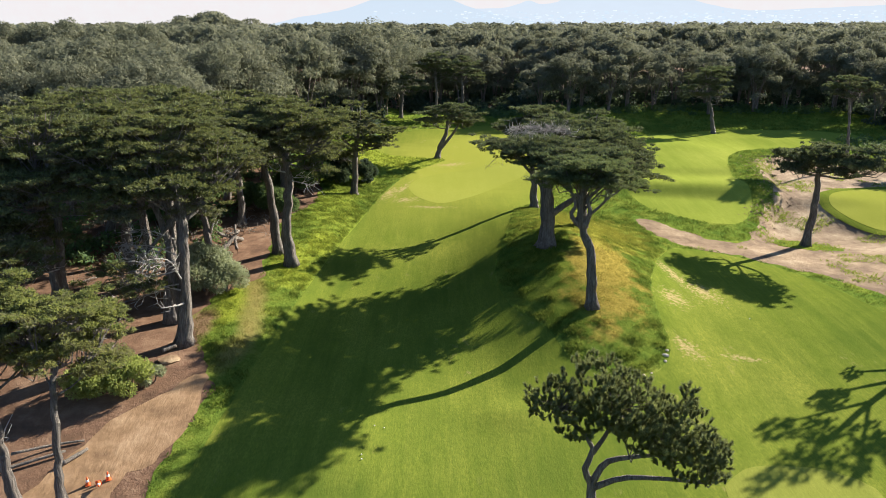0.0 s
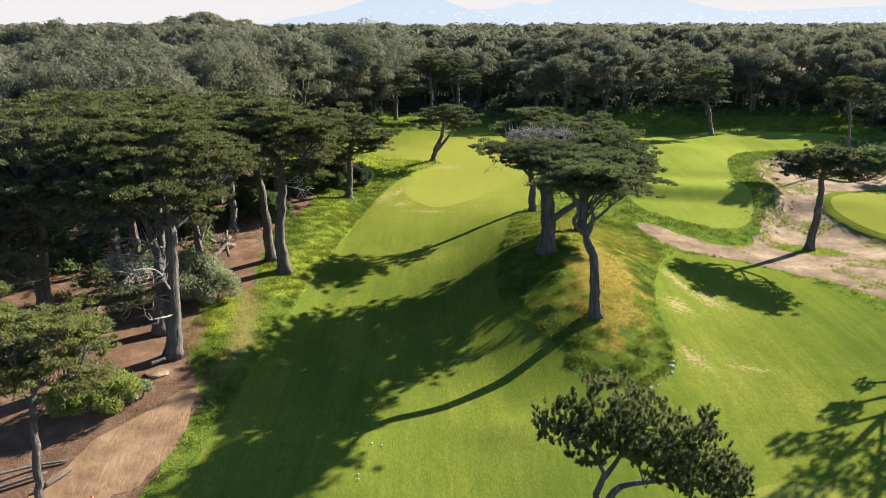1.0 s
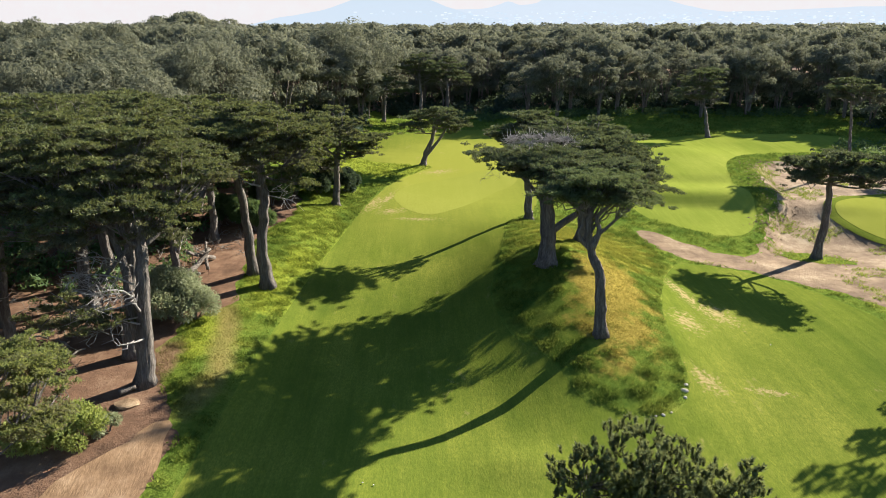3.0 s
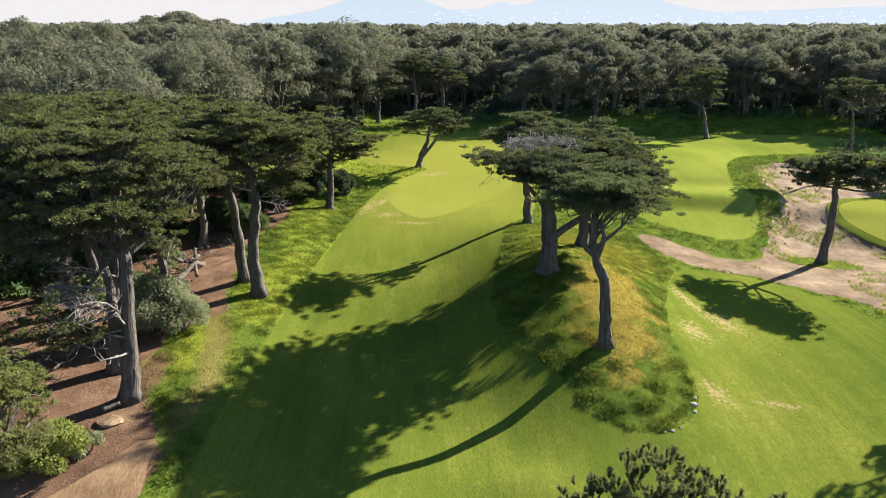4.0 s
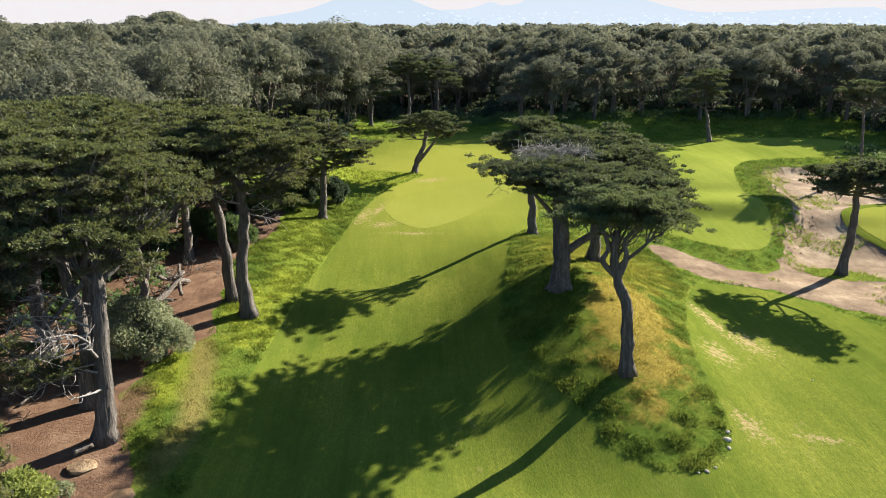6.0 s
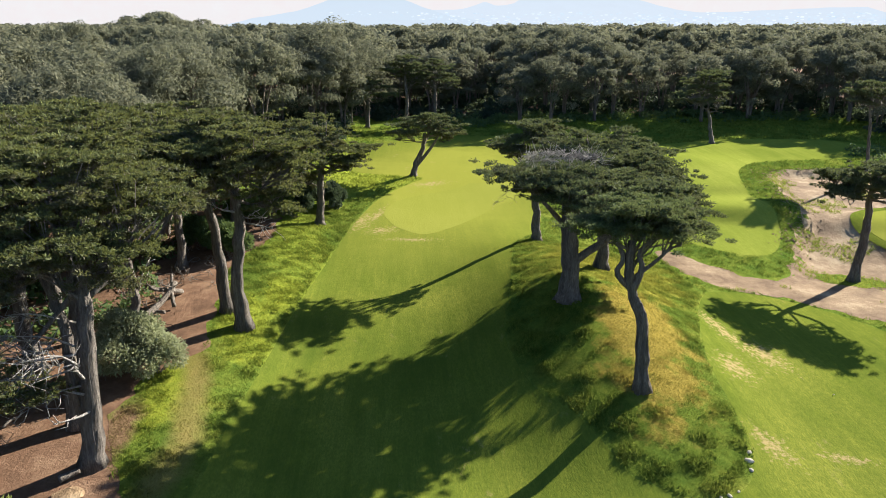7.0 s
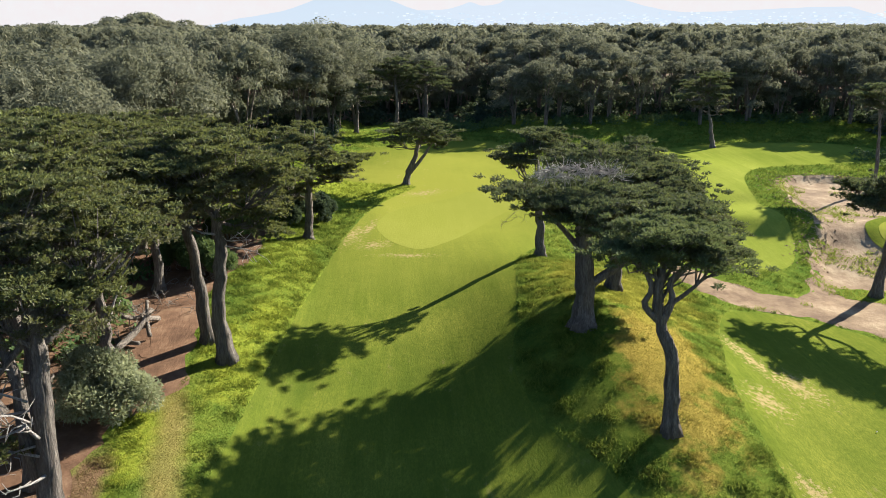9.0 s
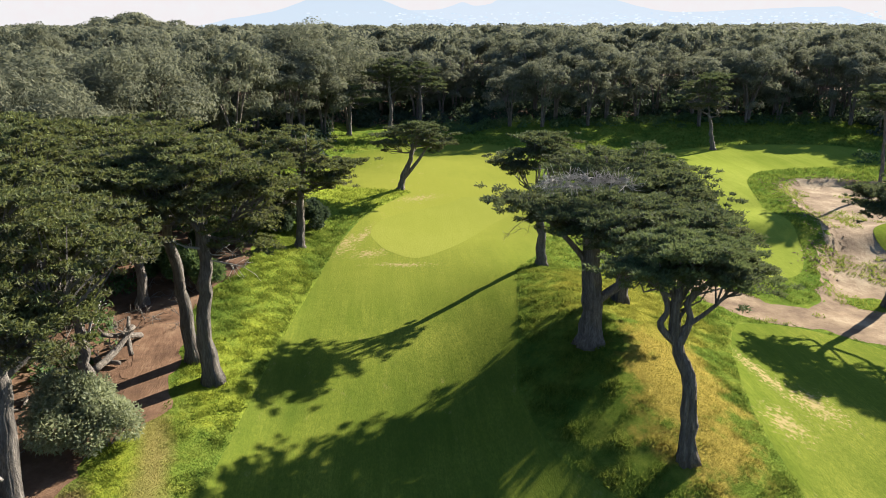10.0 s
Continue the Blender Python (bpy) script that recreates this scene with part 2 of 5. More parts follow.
MAT_PINE = leaf_material("pine_needles", (0.066, 0.086, 0.04), (0.13, 0.16, 0.06), (0.26, 0.275, 0.105), (0.28, 0.29, 0.09), 0.4, 0.6)
MAT_SHRUB = leaf_material("shrub_foliage", (0.16, 0.178, 0.105), (0.29, 0.312, 0.19), (0.46, 0.475, 0.31), (0.36, 0.39, 0.2), 0.45, 0.7)
MAT_BRIGHT = leaf_material("bright_shrub_foliage", (0.13, 0.16, 0.05), (0.25, 0.29, 0.08), (0.42, 0.45, 0.14), (0.4, 0.44, 0.1), 0.5, 0.7)
MAT_WEED = leaf_material("bank_scrub_foliage", (0.05, 0.085, 0.04), (0.095, 0.145, 0.055), (0.17, 0.23, 0.075), (0.2, 0.26, 0.07), 0.35, 0.4)


# ---- mesh helpers ----
def link_mesh(name, verts, faces, mat, parent=None, label="", smooth=False, tip=None):
    me = bpy.data.meshes.new(name)
    me.from_pydata(np.asarray(verts, dtype=float).tolist(), [], faces if isinstance(faces, list) else faces.tolist())
    me.materials.append(mat)
    if smooth:
        me.shade_smooth()
    if tip is not None:
        me.attributes.new("tip", "FLOAT", "POINT").data.foreach_set("value", np.ascontiguousarray(tip, dtype=np.float32))
    ob = new(name, me)
    if parent is not None:
        ob.parent = parent
    if label:
        ob["label"] = label
    return ob


def thing(name, at, label, category, group="", kind=""):
    ob = new(name)
    ob.location = at
    ob.empty_display_size = 0.3
    return tagged(ob, label, category, group, kind)


def join(pieces):
    vs, fs, n = [], [], 0
    for v, f in pieces:
        vs.extend(v)
        fs.extend([tuple(i + n for i in q) for q in f])
        n += len(v)
    return vs, fs


def tube(points, radii, sides=7, rng=None, wob=0.0, flute=0.0):
    pts = [Vector(p) for p in points]
    vs, fs = [], []
    side = Vector((1, 0.2, 0))
    ridge_ = [1 + flute * (rng.uniform(-1, 1) + (0.6 if k % 2 else -0.6)) for k in range(sides)] if flute else [1] * sides
    for i, p in enumerate(pts):
        d = (pts[min(i + 1, len(pts) - 1)] - pts[max(i - 1, 0)]).normalized()
        side = (side - d * side.dot(d))
        side = side.normalized() if side.length > 1e-4 else d.orthogonal().normalized()
        up = d.cross(side)
        for k in range(sides):
            a = 2 * math.pi * k / sides
            r = radii[i] * ridge_[k] * (1 + (rng.uniform(-wob, wob) if rng else 0))
            vs.append(tuple(p + side * (r * math.cos(a)) + up * (r * math.sin(a))))
    for i in range(len(pts) - 1):
        for k in range(sides):
            a, b = i * sides + k, i * sides + (k + 1) % sides
            fs.append((a, b, b + sides, a + sides))
    fs.append(tuple(range(sides))[::-1])
    fs.append(tuple((len(pts) - 1) * sides + k for k in range(sides)))
    return vs, fs


def smooth_line(points, n):
    """Catmull-Rom through the points."""
    p = [np.array(q, float) for q in points]
    p = [2 * p[0] - p[1]] + p + [2 * p[-1] - p[-2]]
    out = []
    segs = len(p) - 3
    for k in range(n + 1):
        s = min(k / n * segs, segs - 1e-6)
        i, t = int(s), s - int(s)
        a, b, c, d = p[i:i + 4]
        out.append(0.5 * (2 * b + (c - a) * t + (2 * a - 5 * b + 4 * c - d) * t * t + (3 * b - a - 3 * c + d) * t ** 3))
    return out


def closed_line(points, per=6):
    p = np.array(points, float)
    n = len(p)
    out = []
    for i in range(n):
        a, b, c, d = p[i - 1], p[i], p[(i + 1) % n], p[(i + 2) % n]
        for k in range(per):
            t = k / per
            out.append(0.5 * (2 * b + (c - a) * t + (2 * a - 5 * b + 4 * c - d) * t * t + (3 * b - a - 3 * c + d) * t ** 3))
    return np.array(out)


def signed_distance(poly, x, y):
    """Negative inside a closed outline; x, y arrays."""
    inside = np.zeros(x.shape, bool)
    best = np.full(x.shape, 1e18)
    n = len(poly)
    for i in range(n):
        (ax, ay), (bx, by) = poly[i], poly[(i + 1) % n]
        dx, dy = bx - ax, by - ay
        t = np.clip(((x - ax) * dx + (y - ay) * dy) / (dx * dx + dy * dy + 1e-12), 0, 1)
        best = np.minimum(best, (x - ax - t * dx) ** 2 + (y - ay - t * dy) ** 2)
        cross = (ay > y) != (by > y)
        with np.errstate(divide="ignore", invalid="ignore"):
            inside ^= cross & (x < (bx - ax) * (y - ay) / (by - ay + 1e-15) + ax)
    d = np.sqrt(best)
    return np.where(inside, -d, d)


# ---- outlines on the plan ----
FAIRWAY = closed_line([(-15, -40), (-15, 8), (-14.5, 33), (-13.9, 42), (-13.4, 52), (-12.6, 60), (-11.8, 68), (-10.5, 79), (-8.7, 91), (-6, 101), (-2.4, 107.6), (-0.6, 110.4), (-4, 111.6), (-9, 113.6), (-13, 117), (-14, 124), (-10, 131), (-4, 136), (5, 139), (15, 136), (18, 124), (15.5, 110), (13.5, 100),
                       (11.5, 88), (7.6, 80.5), (6.6, 75.2), (5.3, 67.3), (4.1, 61.4), (4.2, 57.4), (5.1, 53.5), (6.4, 51.6), (7.5, 49.8), (8.3, 47.5), (8.8, 46.0), (10.1, 44.9), (11.8, 44.1), (13.5, 44.3), (14.8, 45.1), (15.9, 47.0), (16.4, 48.9), (16.7, 51.8), (16.9, 55.1), (17.6, 58.5), (19.9, 65.1), (22.8, 70.5),
                       (25.2, 71.3), (28, 71.0), (31.6, 68.5), (33.8, 64.7), (35.4, 60), (39, 45), (44, 30), (44, 8), (44, -40)], 5)
BACK_FAIRWAY = closed_line([(24, 88), (25.8, 85), (28.4, 82.6), (31.5, 81.3), (34.6, 82.2), (37.0, 85.4), (38.8, 89.6), (39.4, 94), (39.5, 98), (40.6, 103), (43, 109.5), (46.6, 114.6), (51, 117.6), (57, 118.6), (66, 119), (75, 122), (72, 131), (63, 134.5), (50, 134), (40, 131), (31, 129), (25, 120), (22, 105)], 5)
GREEN = closed_line([(-5.5, 94.3), (-4.8, 91.3), (-3.7, 89.0), (-1.1, 86.5), (1.9, 88.5), (4.6, 91.7), (7.7, 96.5), (10.3, 100.1), (11.8, 106.4), (10.7, 111.4), (7.4, 110.4), (5.2, 107.0), (3.3, 104.9), (0.1, 102.9), (-3.1, 100.5), (-4.9, 97.5)], 6)
FAR_COLLAR = closed_line([(47.3, 87.4), (47.6, 90.4), (49.6, 93.0), (54, 95.2), (62, 96), (68, 90), (65, 80), (57, 75.8), (50.8, 78.2), (48.3, 82.4)], 6)
FAR_GREEN = FAR_COLLAR.mean(0) + (FAR_COLLAR - FAR_COLLAR.mean(0)) * 0.84
SAND = closed_line([(21.8, 82.3), (25.1, 80), (28, 76.4), (32.1, 75.8), (36, 80.5), (39.4, 87), (42, 90), (43.7, 98), (46, 107), (50.2, 111.6), (56, 112.5), (64, 110), (70, 104), (76, 96), (78, 84), (70, 72), (60, 62),
                    (50, 52), (40, 56), (37.4, 62.7), (34.8, 66.2), (31, 69.8), (27.6, 71.6), (24.6, 73.2), (22.4, 77.5)], 5)
DIRT = closed_line([(-26, 24), (-22.5, 34), (-21, 37.5), (-19.2, 40.5), (-17, 43.2), (-16.2, 42.6), (-15.8, 38), (-16.8, 34.8), (-18.2, 32.8), (-18, 24)], 6)
TRACK = closed_line([(-19.4, 58.6), (-20.6, 63), (-21.6, 68), (-22, 73), (-19, 74), (-18, 69), (-17.3, 63), (-17.3, 59.5)], 6)
TEE = closed_line([(14.9, 32.4), (15.6, 33.9), (17.2, 35.0), (19.5, 35.1), (21.7, 34.6), (23.4, 32.6), (23, 26), (19, 23), (15.4, 26)], 6)
COURSE = closed_line([(-17, -50), (-16, 5), (-16.5, 33), (-15.8, 42), (-18.5, 47), (-20, 52), (-19.0, 57), (-17.6, 60), (-18.6, 68), (-18.5, 76), (-16.5, 84), (-17.0, 92), (-24, 98), (-36, 108), (-46, 132), (-40, 158), (4, 159), (30, 159), (56, 159), (84, 152), (94, 124), (96, 90), (90, 60), (70, 20), (60, 5), (58, -50)], 5)


# ---- the lie of the land ----
def bell(x, y, cx, cy, sx, sy, turn=0.0):
    c, s = math.cos(radians(turn)), math.sin(radians(turn))
    u, v = (x - cx) * c + (y - cy) * s, -(x - cx) * s + (y - cy) * c
    return np.exp(-0.5 * ((u / sx) ** 2 + (v / sy) ** 2))


def step(a, b, v):
    t = np.clip((np.asarray(v, float) - a) / (b - a), 0, 1)
    return t * t * (3 - 2 * t)


def land(x, y):
    x, y = np.asarray(x, float), np.asarray(y, float)
    z = 0.9 + 0.05 * (np.clip(y, -20, 150) - 36) + 0.006 * np.clip(y - 150, 0, 700)
    z = z + 1.2 * (1 - step(-17, -9.5, x)) * step(30, 46, y)
    z = z + 3.7 * bell(x, y, 10.4, 62.5, 5.4, 10.5)
    z = z - 1.6 * bell(x, y, 42, 77, 11, 8)
    z = z + 0.3 * bell(x, y, 4.2, 40.2, 1.7, 1.1)
    z = z - 0.75 * bell(x, y, 3.6, 46.6, 5.0, 4.5) + 0.6 * bell(x, y, -8.5, 36.5, 4.0, 3.5) - 0.55 * bell(x, y, -4.0, 57.5, 5.0, 5.5) + 0.5 * bell(x, y, 8.5, 78.0, 3.6, 6.0)
    z = z + 15.0 * bell(x, y, -231, 720, 25, 45)
    z = z + 0.9 * step(136, 150, y) * step(8, 24, x)
    tier = y + 0.12 * (x - 33)
    z = z + step(19, 26, x) * (1 - step(38, 58, x)) * (1.1 * step(89.3, 93.0, tier) + 0.35 * step(99, 103, tier) - 0.55 * step(93.5, 100, tier) - 0.1 * step(106, 112, tier) - 0.95 * step(114, 136, tier) + 0.12 * bell(x, tier, 33, 118, 12, 2.5))
    z = z + 0.12 * np.sin(x * 0.21 + 1.0) * np.sin(y * 0.17) * (y < 140)
    near = (x > 24) & (x < 82) & (y > 72) & (y < 116)
    if np.any(near):
        d = signed_distance(SAND, np.where(near, x, 0.0), np.where(near, y, 0.0))
        z = z + np.where(near, 0.5 * step(1.3, -0.6, signed_distance(FAR_COLLAR, np.where(near, x, 0.0), np.where(near, y, 0.0))), 0.0)
        z = z - np.where(near, 0.75 * step(-0.1, -1.5, d) * step(73, 82, y) * step(25, 33, x), 0.0)
    return z


def ground_z(x, y):
    return float(land(x, y))


def axis(lo, hi, fine, far_lo, far_hi):
    mid = list(np.arange(lo, hi + 1e-6, fine))
    up, down, s, v, w = [], [], fine, hi, lo
    while v < far_hi:
        s *= 1.35
        v += s
        up.append(v)
    s = fine
    while w > far_lo:
        s *= 1.35
        w -= s
        down.append(w)
    return np.array(down[::-1] + mid + up)


def sheet(name, xs, ys, outline, lift, mat, label, category, rag=0.0):
    """A patch of ground on the grid xs, ys, cut clean along the outline."""
    X, Y = np.meshgrid(xs, ys, indexing="ij")
    Z = land(X, Y) + lift
    nx, ny = X.shape
    verts = np.stack([X.ravel(), Y.ravel(), Z.ravel()], 1)
    idx = np.arange(nx * ny).reshape(nx, ny)
    quads = np.stack([idx[:-1, :-1], idx[1:, :-1], idx[1:, 1:], idx[:-1, 1:]], -1).reshape(-1, 4)
    if outline is None:
        ob = link_mesh(name, verts, quads, mat, smooth=True)
        return tagged(ob, label, category, kind="structure")
    d = signed_distance(outline, X, Y)
    if rag:
        d = d + rag * (np.sin(X * 1.1 + 2.1 * np.sin(Y * 0.53)) * np.sin(Y * 0.9 + 1.7 * np.sin(X * 0.71)) + 0.5 * np.sin(X * 2.9 + Y * 1.3) * np.sin(Y * 2.3 - X * 1.1))
    d = d.ravel()
    ins = (d[quads] < 0).sum(1)
    faces = quads[ins == 4].tolist()
    vs, cut = [tuple(v) for v in verts], {}

    def edge(a, b):
        key = (min(a, b), max(a, b))
        if key not in cut:
            t = d[a] / (d[a] - d[b])
            p = verts[a] + t * (verts[b] - verts[a])
            cut[key] = len(vs)
            vs.append((p[0], p[1], ground_z(p[0], p[1]) + lift))
        return cut[key]
    for q in quads[(ins > 0) & (ins < 4)]:
        poly = []
        for i in range(4):
            a, b = int(q[i]), int(q[(i + 1) % 4])
            if d[a] < 0:
                poly.append(a)
            if (d[a] < 0) != (d[b] < 0):
                poly.append(edge(a, b))
        if len(poly) > 2:
            faces.append(poly)
    used = sorted({i for f in faces for i in f})
    where = {i: k for k, i in enumerate(used)}
    ob = link_mesh(name, [vs[i] for i in used], [[where[i] for i in f] for f in faces], mat, smooth=True)
    return tagged(ob, label, category, kind="structure")


GX, GY = axis(-45, 90, 0.75, -3500, 3500), axis(10, 162, 0.75, -400, 4000)
sheet("ground", GX, GY, None, 0.0, MAT_FLOOR, "brown leaf litter and bare soil under the wood", "ground")
sheet("rough", GX[(GX > -46) & (GX < 100)], GY[(GY > -60) & (GY < 161)], COURSE, 0.012, MAT_ROUGH, "long uneven green and yellow rough grass", "grass", 0.5)
sheet("fairway", GX[(GX > -20) & (GX < 50)], GY[(GY > -55) & (GY < 144)], FAIRWAY, 0.022, MAT_FAIRWAY, "mown bright green golf fairway with pale worn patches", "fairway")
sheet("fairway_beyond", GX[(GX > 15) & (GX < 80)], GY[(GY > 75) & (GY < 140)], BACK_FAIRWAY, 0.022, MAT_FAIRWAY_BACK, "mown undulating golf fairway beside the sand", "fairway")
sheet("putting_green", GX[(GX > -10) & (GX < 15)], GY[(GY > 80) & (GY < 108)], GREEN, 0.036, MAT_GREEN, "smooth yellow-green oval putting green", "green")
sheet("bunker_sand", GX[(GX > 18) & (GX < 82)], GY[(GY > 48) & (GY < 118)], SAND, 0.02, MAT_SAND, "pale tan sandy waste bunker with worn ground", "sand", 0.55)
sheet("apron_beyond", GX[(GX > 40) & (GX < 72)], GY[(GY > 73) & (GY < 100)], FAR_COLLAR, 0.06, MAT_FAIRWAY, "short green collar round the far green", "grass")
sheet("putting_green_beyond", GX[(GX > 42) & (GX < 72)], GY[(GY > 75) & (GY < 98)], FAR_GREEN, 0.085, MAT_GREEN, "smooth yellow-green putting green beside the sand", "green")
sheet("dirt_road", GX[(GX > -30) & (GX < -12)], GY[(GY > 20) & (GY < 48)], DIRT, 0.02, MAT_DIRT, "bare tan earth track with wheel ruts", "track", 0.3)
sheet("dirt_track", GX[(GX > -28) & (GX < -14)], GY[(GY > 54) & (GY < 75)], TRACK, 0.02, MAT_TRACK, "reddish bare earth track beside the trees", "track", 0.8)
sheet("tee", GX[(GX > 6) & (GX < 24)], GY[(GY > 20) & (GY < 38)], TEE, 0.034, MAT_APRON, "pale short-mown tee on the fairway", "tee")


# ---- trees ----
def sprays(rng, centre, out, normal, length, width):
    """Small pointed leaf sprays: arrays of places, outward ways and normals. Returns vertices and triangles."""
    n = len(centre)
    out = out / (np.linalg.norm(out, axis=1, keepdims=True) + 1e-9)
    side = np.cross(out, normal)
    side /= (np.linalg.norm(side, axis=1, keepdims=True) + 1e-9)
    up = np.cross(side, out)
    l = (length * rng.uniform(0.6, 1.4, n))[:, None]
    w = (width * rng.uniform(0.6, 1.4, n))[:, None]
    v = np.empty((n, 3, 3))
    v[:, 0] = centre - out * l * 0.45 + side * w * 0.5
    v[:, 1] = centre - out * l * 0.45 - side * w * 0.5
    v[:, 2] = centre + out * l * 0.55 + up * l * 0.06
    return v.reshape(-1, 3), np.arange(n * 3).reshape(n, 3)


def unit(rng, n):
    v = rng.normal(size=(n, 3))
    return v / np.linalg.norm(v, axis=1, keepdims=True)


def foliage_pads(rng, pads, per, length, width):
    """Flat shelves of small upturned fronds; pads: rows of centre, radius, thickness, outward way. Also gives each
    vertex a painted light tone, high on tops and outer tips, low beneath.
    """
    cs, os_, ns, lit_tones = [], [], [], []
    for cx, cy, cz, r, h, wx, wy, live_lit in pads:
        fronds = max(5, int(9 * r * r))
        each = max(4, int(per * r * r / fronds))
        t = math.atan2(wy, wx) + rng.normal() * 0.5
        u, v = np.array([math.cos(t), math.sin(t)]), np.array([-math.sin(t), math.cos(t)])
        a = rng.uniform(0, 2 * math.pi, fronds)
        q = np.sqrt(rng.uniform(0.0, 1.0, fronds)) * (1 + 0.3 * np.sin(a * 5 + cx * 7))
        lu, lv = np.cos(a) * q * 1.5, np.sin(a) * q * 0.72
        tilt = rng.normal() * 0.16 + 0.06
        ball = np.repeat(rng.uniform(0.16, 0.34, fronds) * (0.75 + 0.3 * r), each)
        lu, lv, q = np.repeat(lu, each), np.repeat(lv, each), np.repeat(q, each)
        k = len(q)
        d = unit(rng, k) * (rng.uniform(0, 1, k) ** 0.45)[:, None]
        px, py = lu * u[0] + lv * v[0], lu * u[1] + lv * v[1]
        x = px * r + d[:, 0] * ball * 1.35
        y = py * r + d[:, 1] * ball * 1.35
        z = h * (1 - q * q) * 0.7 + tilt * lu * r + d[:, 2] * ball * 0.55
        cs.append(np.stack([cx + x, cy + y, cz + z], 1))
        os_.append(d * np.array([1.0, 1.0, 0.8]) + np.array([0.45 * u[0], 0.45 * u[1], 0.35]) + rng.normal(size=(k, 3)) * 0.45)
        m = unit(rng, k) * 0.8
        m[:, 2] += 0.65
        ns.append(m)
        lit_tones.append(np.clip(0.3 * q + 0.4 + 0.55 * d[:, 2], 0, 1) * live_lit)
    return (*sprays(rng, np.concatenate(cs), np.concatenate(os_), np.concatenate(ns), length, width), np.repeat(np.concatenate(lit_tones), 3))


def bare_twigs(rng, start, way, n, reach, thick):
    """A dead branch that forks into thin bare twigs."""
    out = []
    start, way = np.array(start, float), np.array(way, float)
    tip = start + way
    mid = start + way * 0.5 + rng.normal(size=3) * 0.22 * reach
    out.append(tube(smooth_line([start, mid, tip], 5), [thick * (1 - 0.15 * i) for i in range(6)], 5))
    for k in range(n):
        s = start + way * rng.uniform(0.3, 1.0)
        d = way / np.linalg.norm(way) * 0.8 + rng.normal(size=3) * 0.8
        e = s + d / np.linalg.norm(d) * reach * rng.uniform(0.4, 1.0)
        out.append(tube([s, (s + e) / 2 + rng.normal(size=3) * 0.16 * reach, e], [thick * 0.45, thick * 0.3, thick * 0.12], 4))
    return join(out)


def cypress(name, base, trunk, radius, clusters, seed, label, pad_r=1.1, density=290, spray=0.24, group="", limbs=True, side_trunks=(), dead=(), fill=1.0, leaf=None):
    """trunk: points from the base to the crown. clusters: (x, y, z, rx, ry, rz, pads) in the world, each a stack of flat shelves."""
    rng = np.random.default_rng(seed)
    root = thing(name, base, label, "tree", group)
    o = np.array(base)
    pts = [np.array(p) - o for p in trunk]
    line = smooth_line(pts, 16)
    for q in line[2:]:
        q[:2] += rng.normal(size=2) * 0.05
    rad = [radius * (1.0 - 0.5 * i / 16) * (1 + 0.5 * math.exp(-i / 0.7)) * rng.uniform(0.94, 1.07) for i in range(17)]
    link_mesh("trunk", *tube(line, rad, 24, rng, 0.09, 0.13), MAT_BARK, root, smooth=True)
    for sp, sr in side_trunks:
        ln = smooth_line([np.array(p) - o for p in sp], 10)
        link_mesh("limb", *tube(ln, [sr * (1 - 0.55 * i / 10) for i in range(11)], 8, rng, 0.1), MAT_BARK, root, smooth=True)
    pads, twigs = [], []
    for cx, cy, cz, rx, ry, rz, n in clusters:
        c = np.array([cx, cy, cz]) - o
        start = line[int(rng.uniform(0.72, 0.98) * 16)]
        mid = start * 0.5 + c * 0.5 + np.array([0, 0, -0.25 * rz - 0.3]) + rng.normal(size=3) * 0.3
        limb = smooth_line([start, mid, c + np.array([0, 0, -0.35 * rz])], 7)
        if limbs:
            r0 = radius * rng.uniform(0.26, 0.36)
            link_mesh("limb", *tube(limb, [r0 * (1 - 0.75 * i / 7) for i in range(8)], 6, rng, 0.08), MAT_BARK, root, smooth=True)
        for k in range(int(n * fill)):
            a = rng.uniform(0, 2 * math.pi)
            q = math.sqrt(rng.uniform(0, 1))
            lift = math.sqrt(max(0.0, 1 - q * q))
            z = lift if rng.uniform() < 0.55 else lift * rng.uniform(-0.8, 0.85)
            w = np.array([math.cos(a), math.sin(a)])
            p = c + np.array([w[0] * q * rx, w[1] * q * ry, z * rz])
            p[2] = round(p[2] / 1.05) * 1.05 + rng.normal() * 0.13 - 0.3 * q
            r = pad_r * rng.uniform(0.6, 1.3)
            # lower shelves toned down: dead brown growth and painted shade together
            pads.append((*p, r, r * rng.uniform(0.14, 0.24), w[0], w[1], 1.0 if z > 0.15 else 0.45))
            s = limb[rng.integers(3, 8)]
            m = (s + p) / 2 + np.array([0, 0, -0.25]) + rng.normal(size=3) * 0.25
            twigs.append(tube([s, m, p], [0.06, 0.045, 0.02], 3))
    tagged(link_mesh("branchwork", *join(twigs), MAT_BARK, root), kind="stuff")
    for start, way, n, reach, thick in dead:
        link_mesh("dead_branch", *bare_twigs(rng, np.array(start) - o, way, n, reach, thick), MAT_TWIG, root, "bleached bare dead branch", smooth=True)
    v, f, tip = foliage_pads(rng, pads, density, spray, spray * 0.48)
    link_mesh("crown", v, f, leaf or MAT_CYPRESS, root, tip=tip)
    return root


def at_ground(x, y):
    return (x, y, ground_z(x, y) - 0.05)


def lifted(base, *points):
    return [base] + [tuple(p) for p in points]


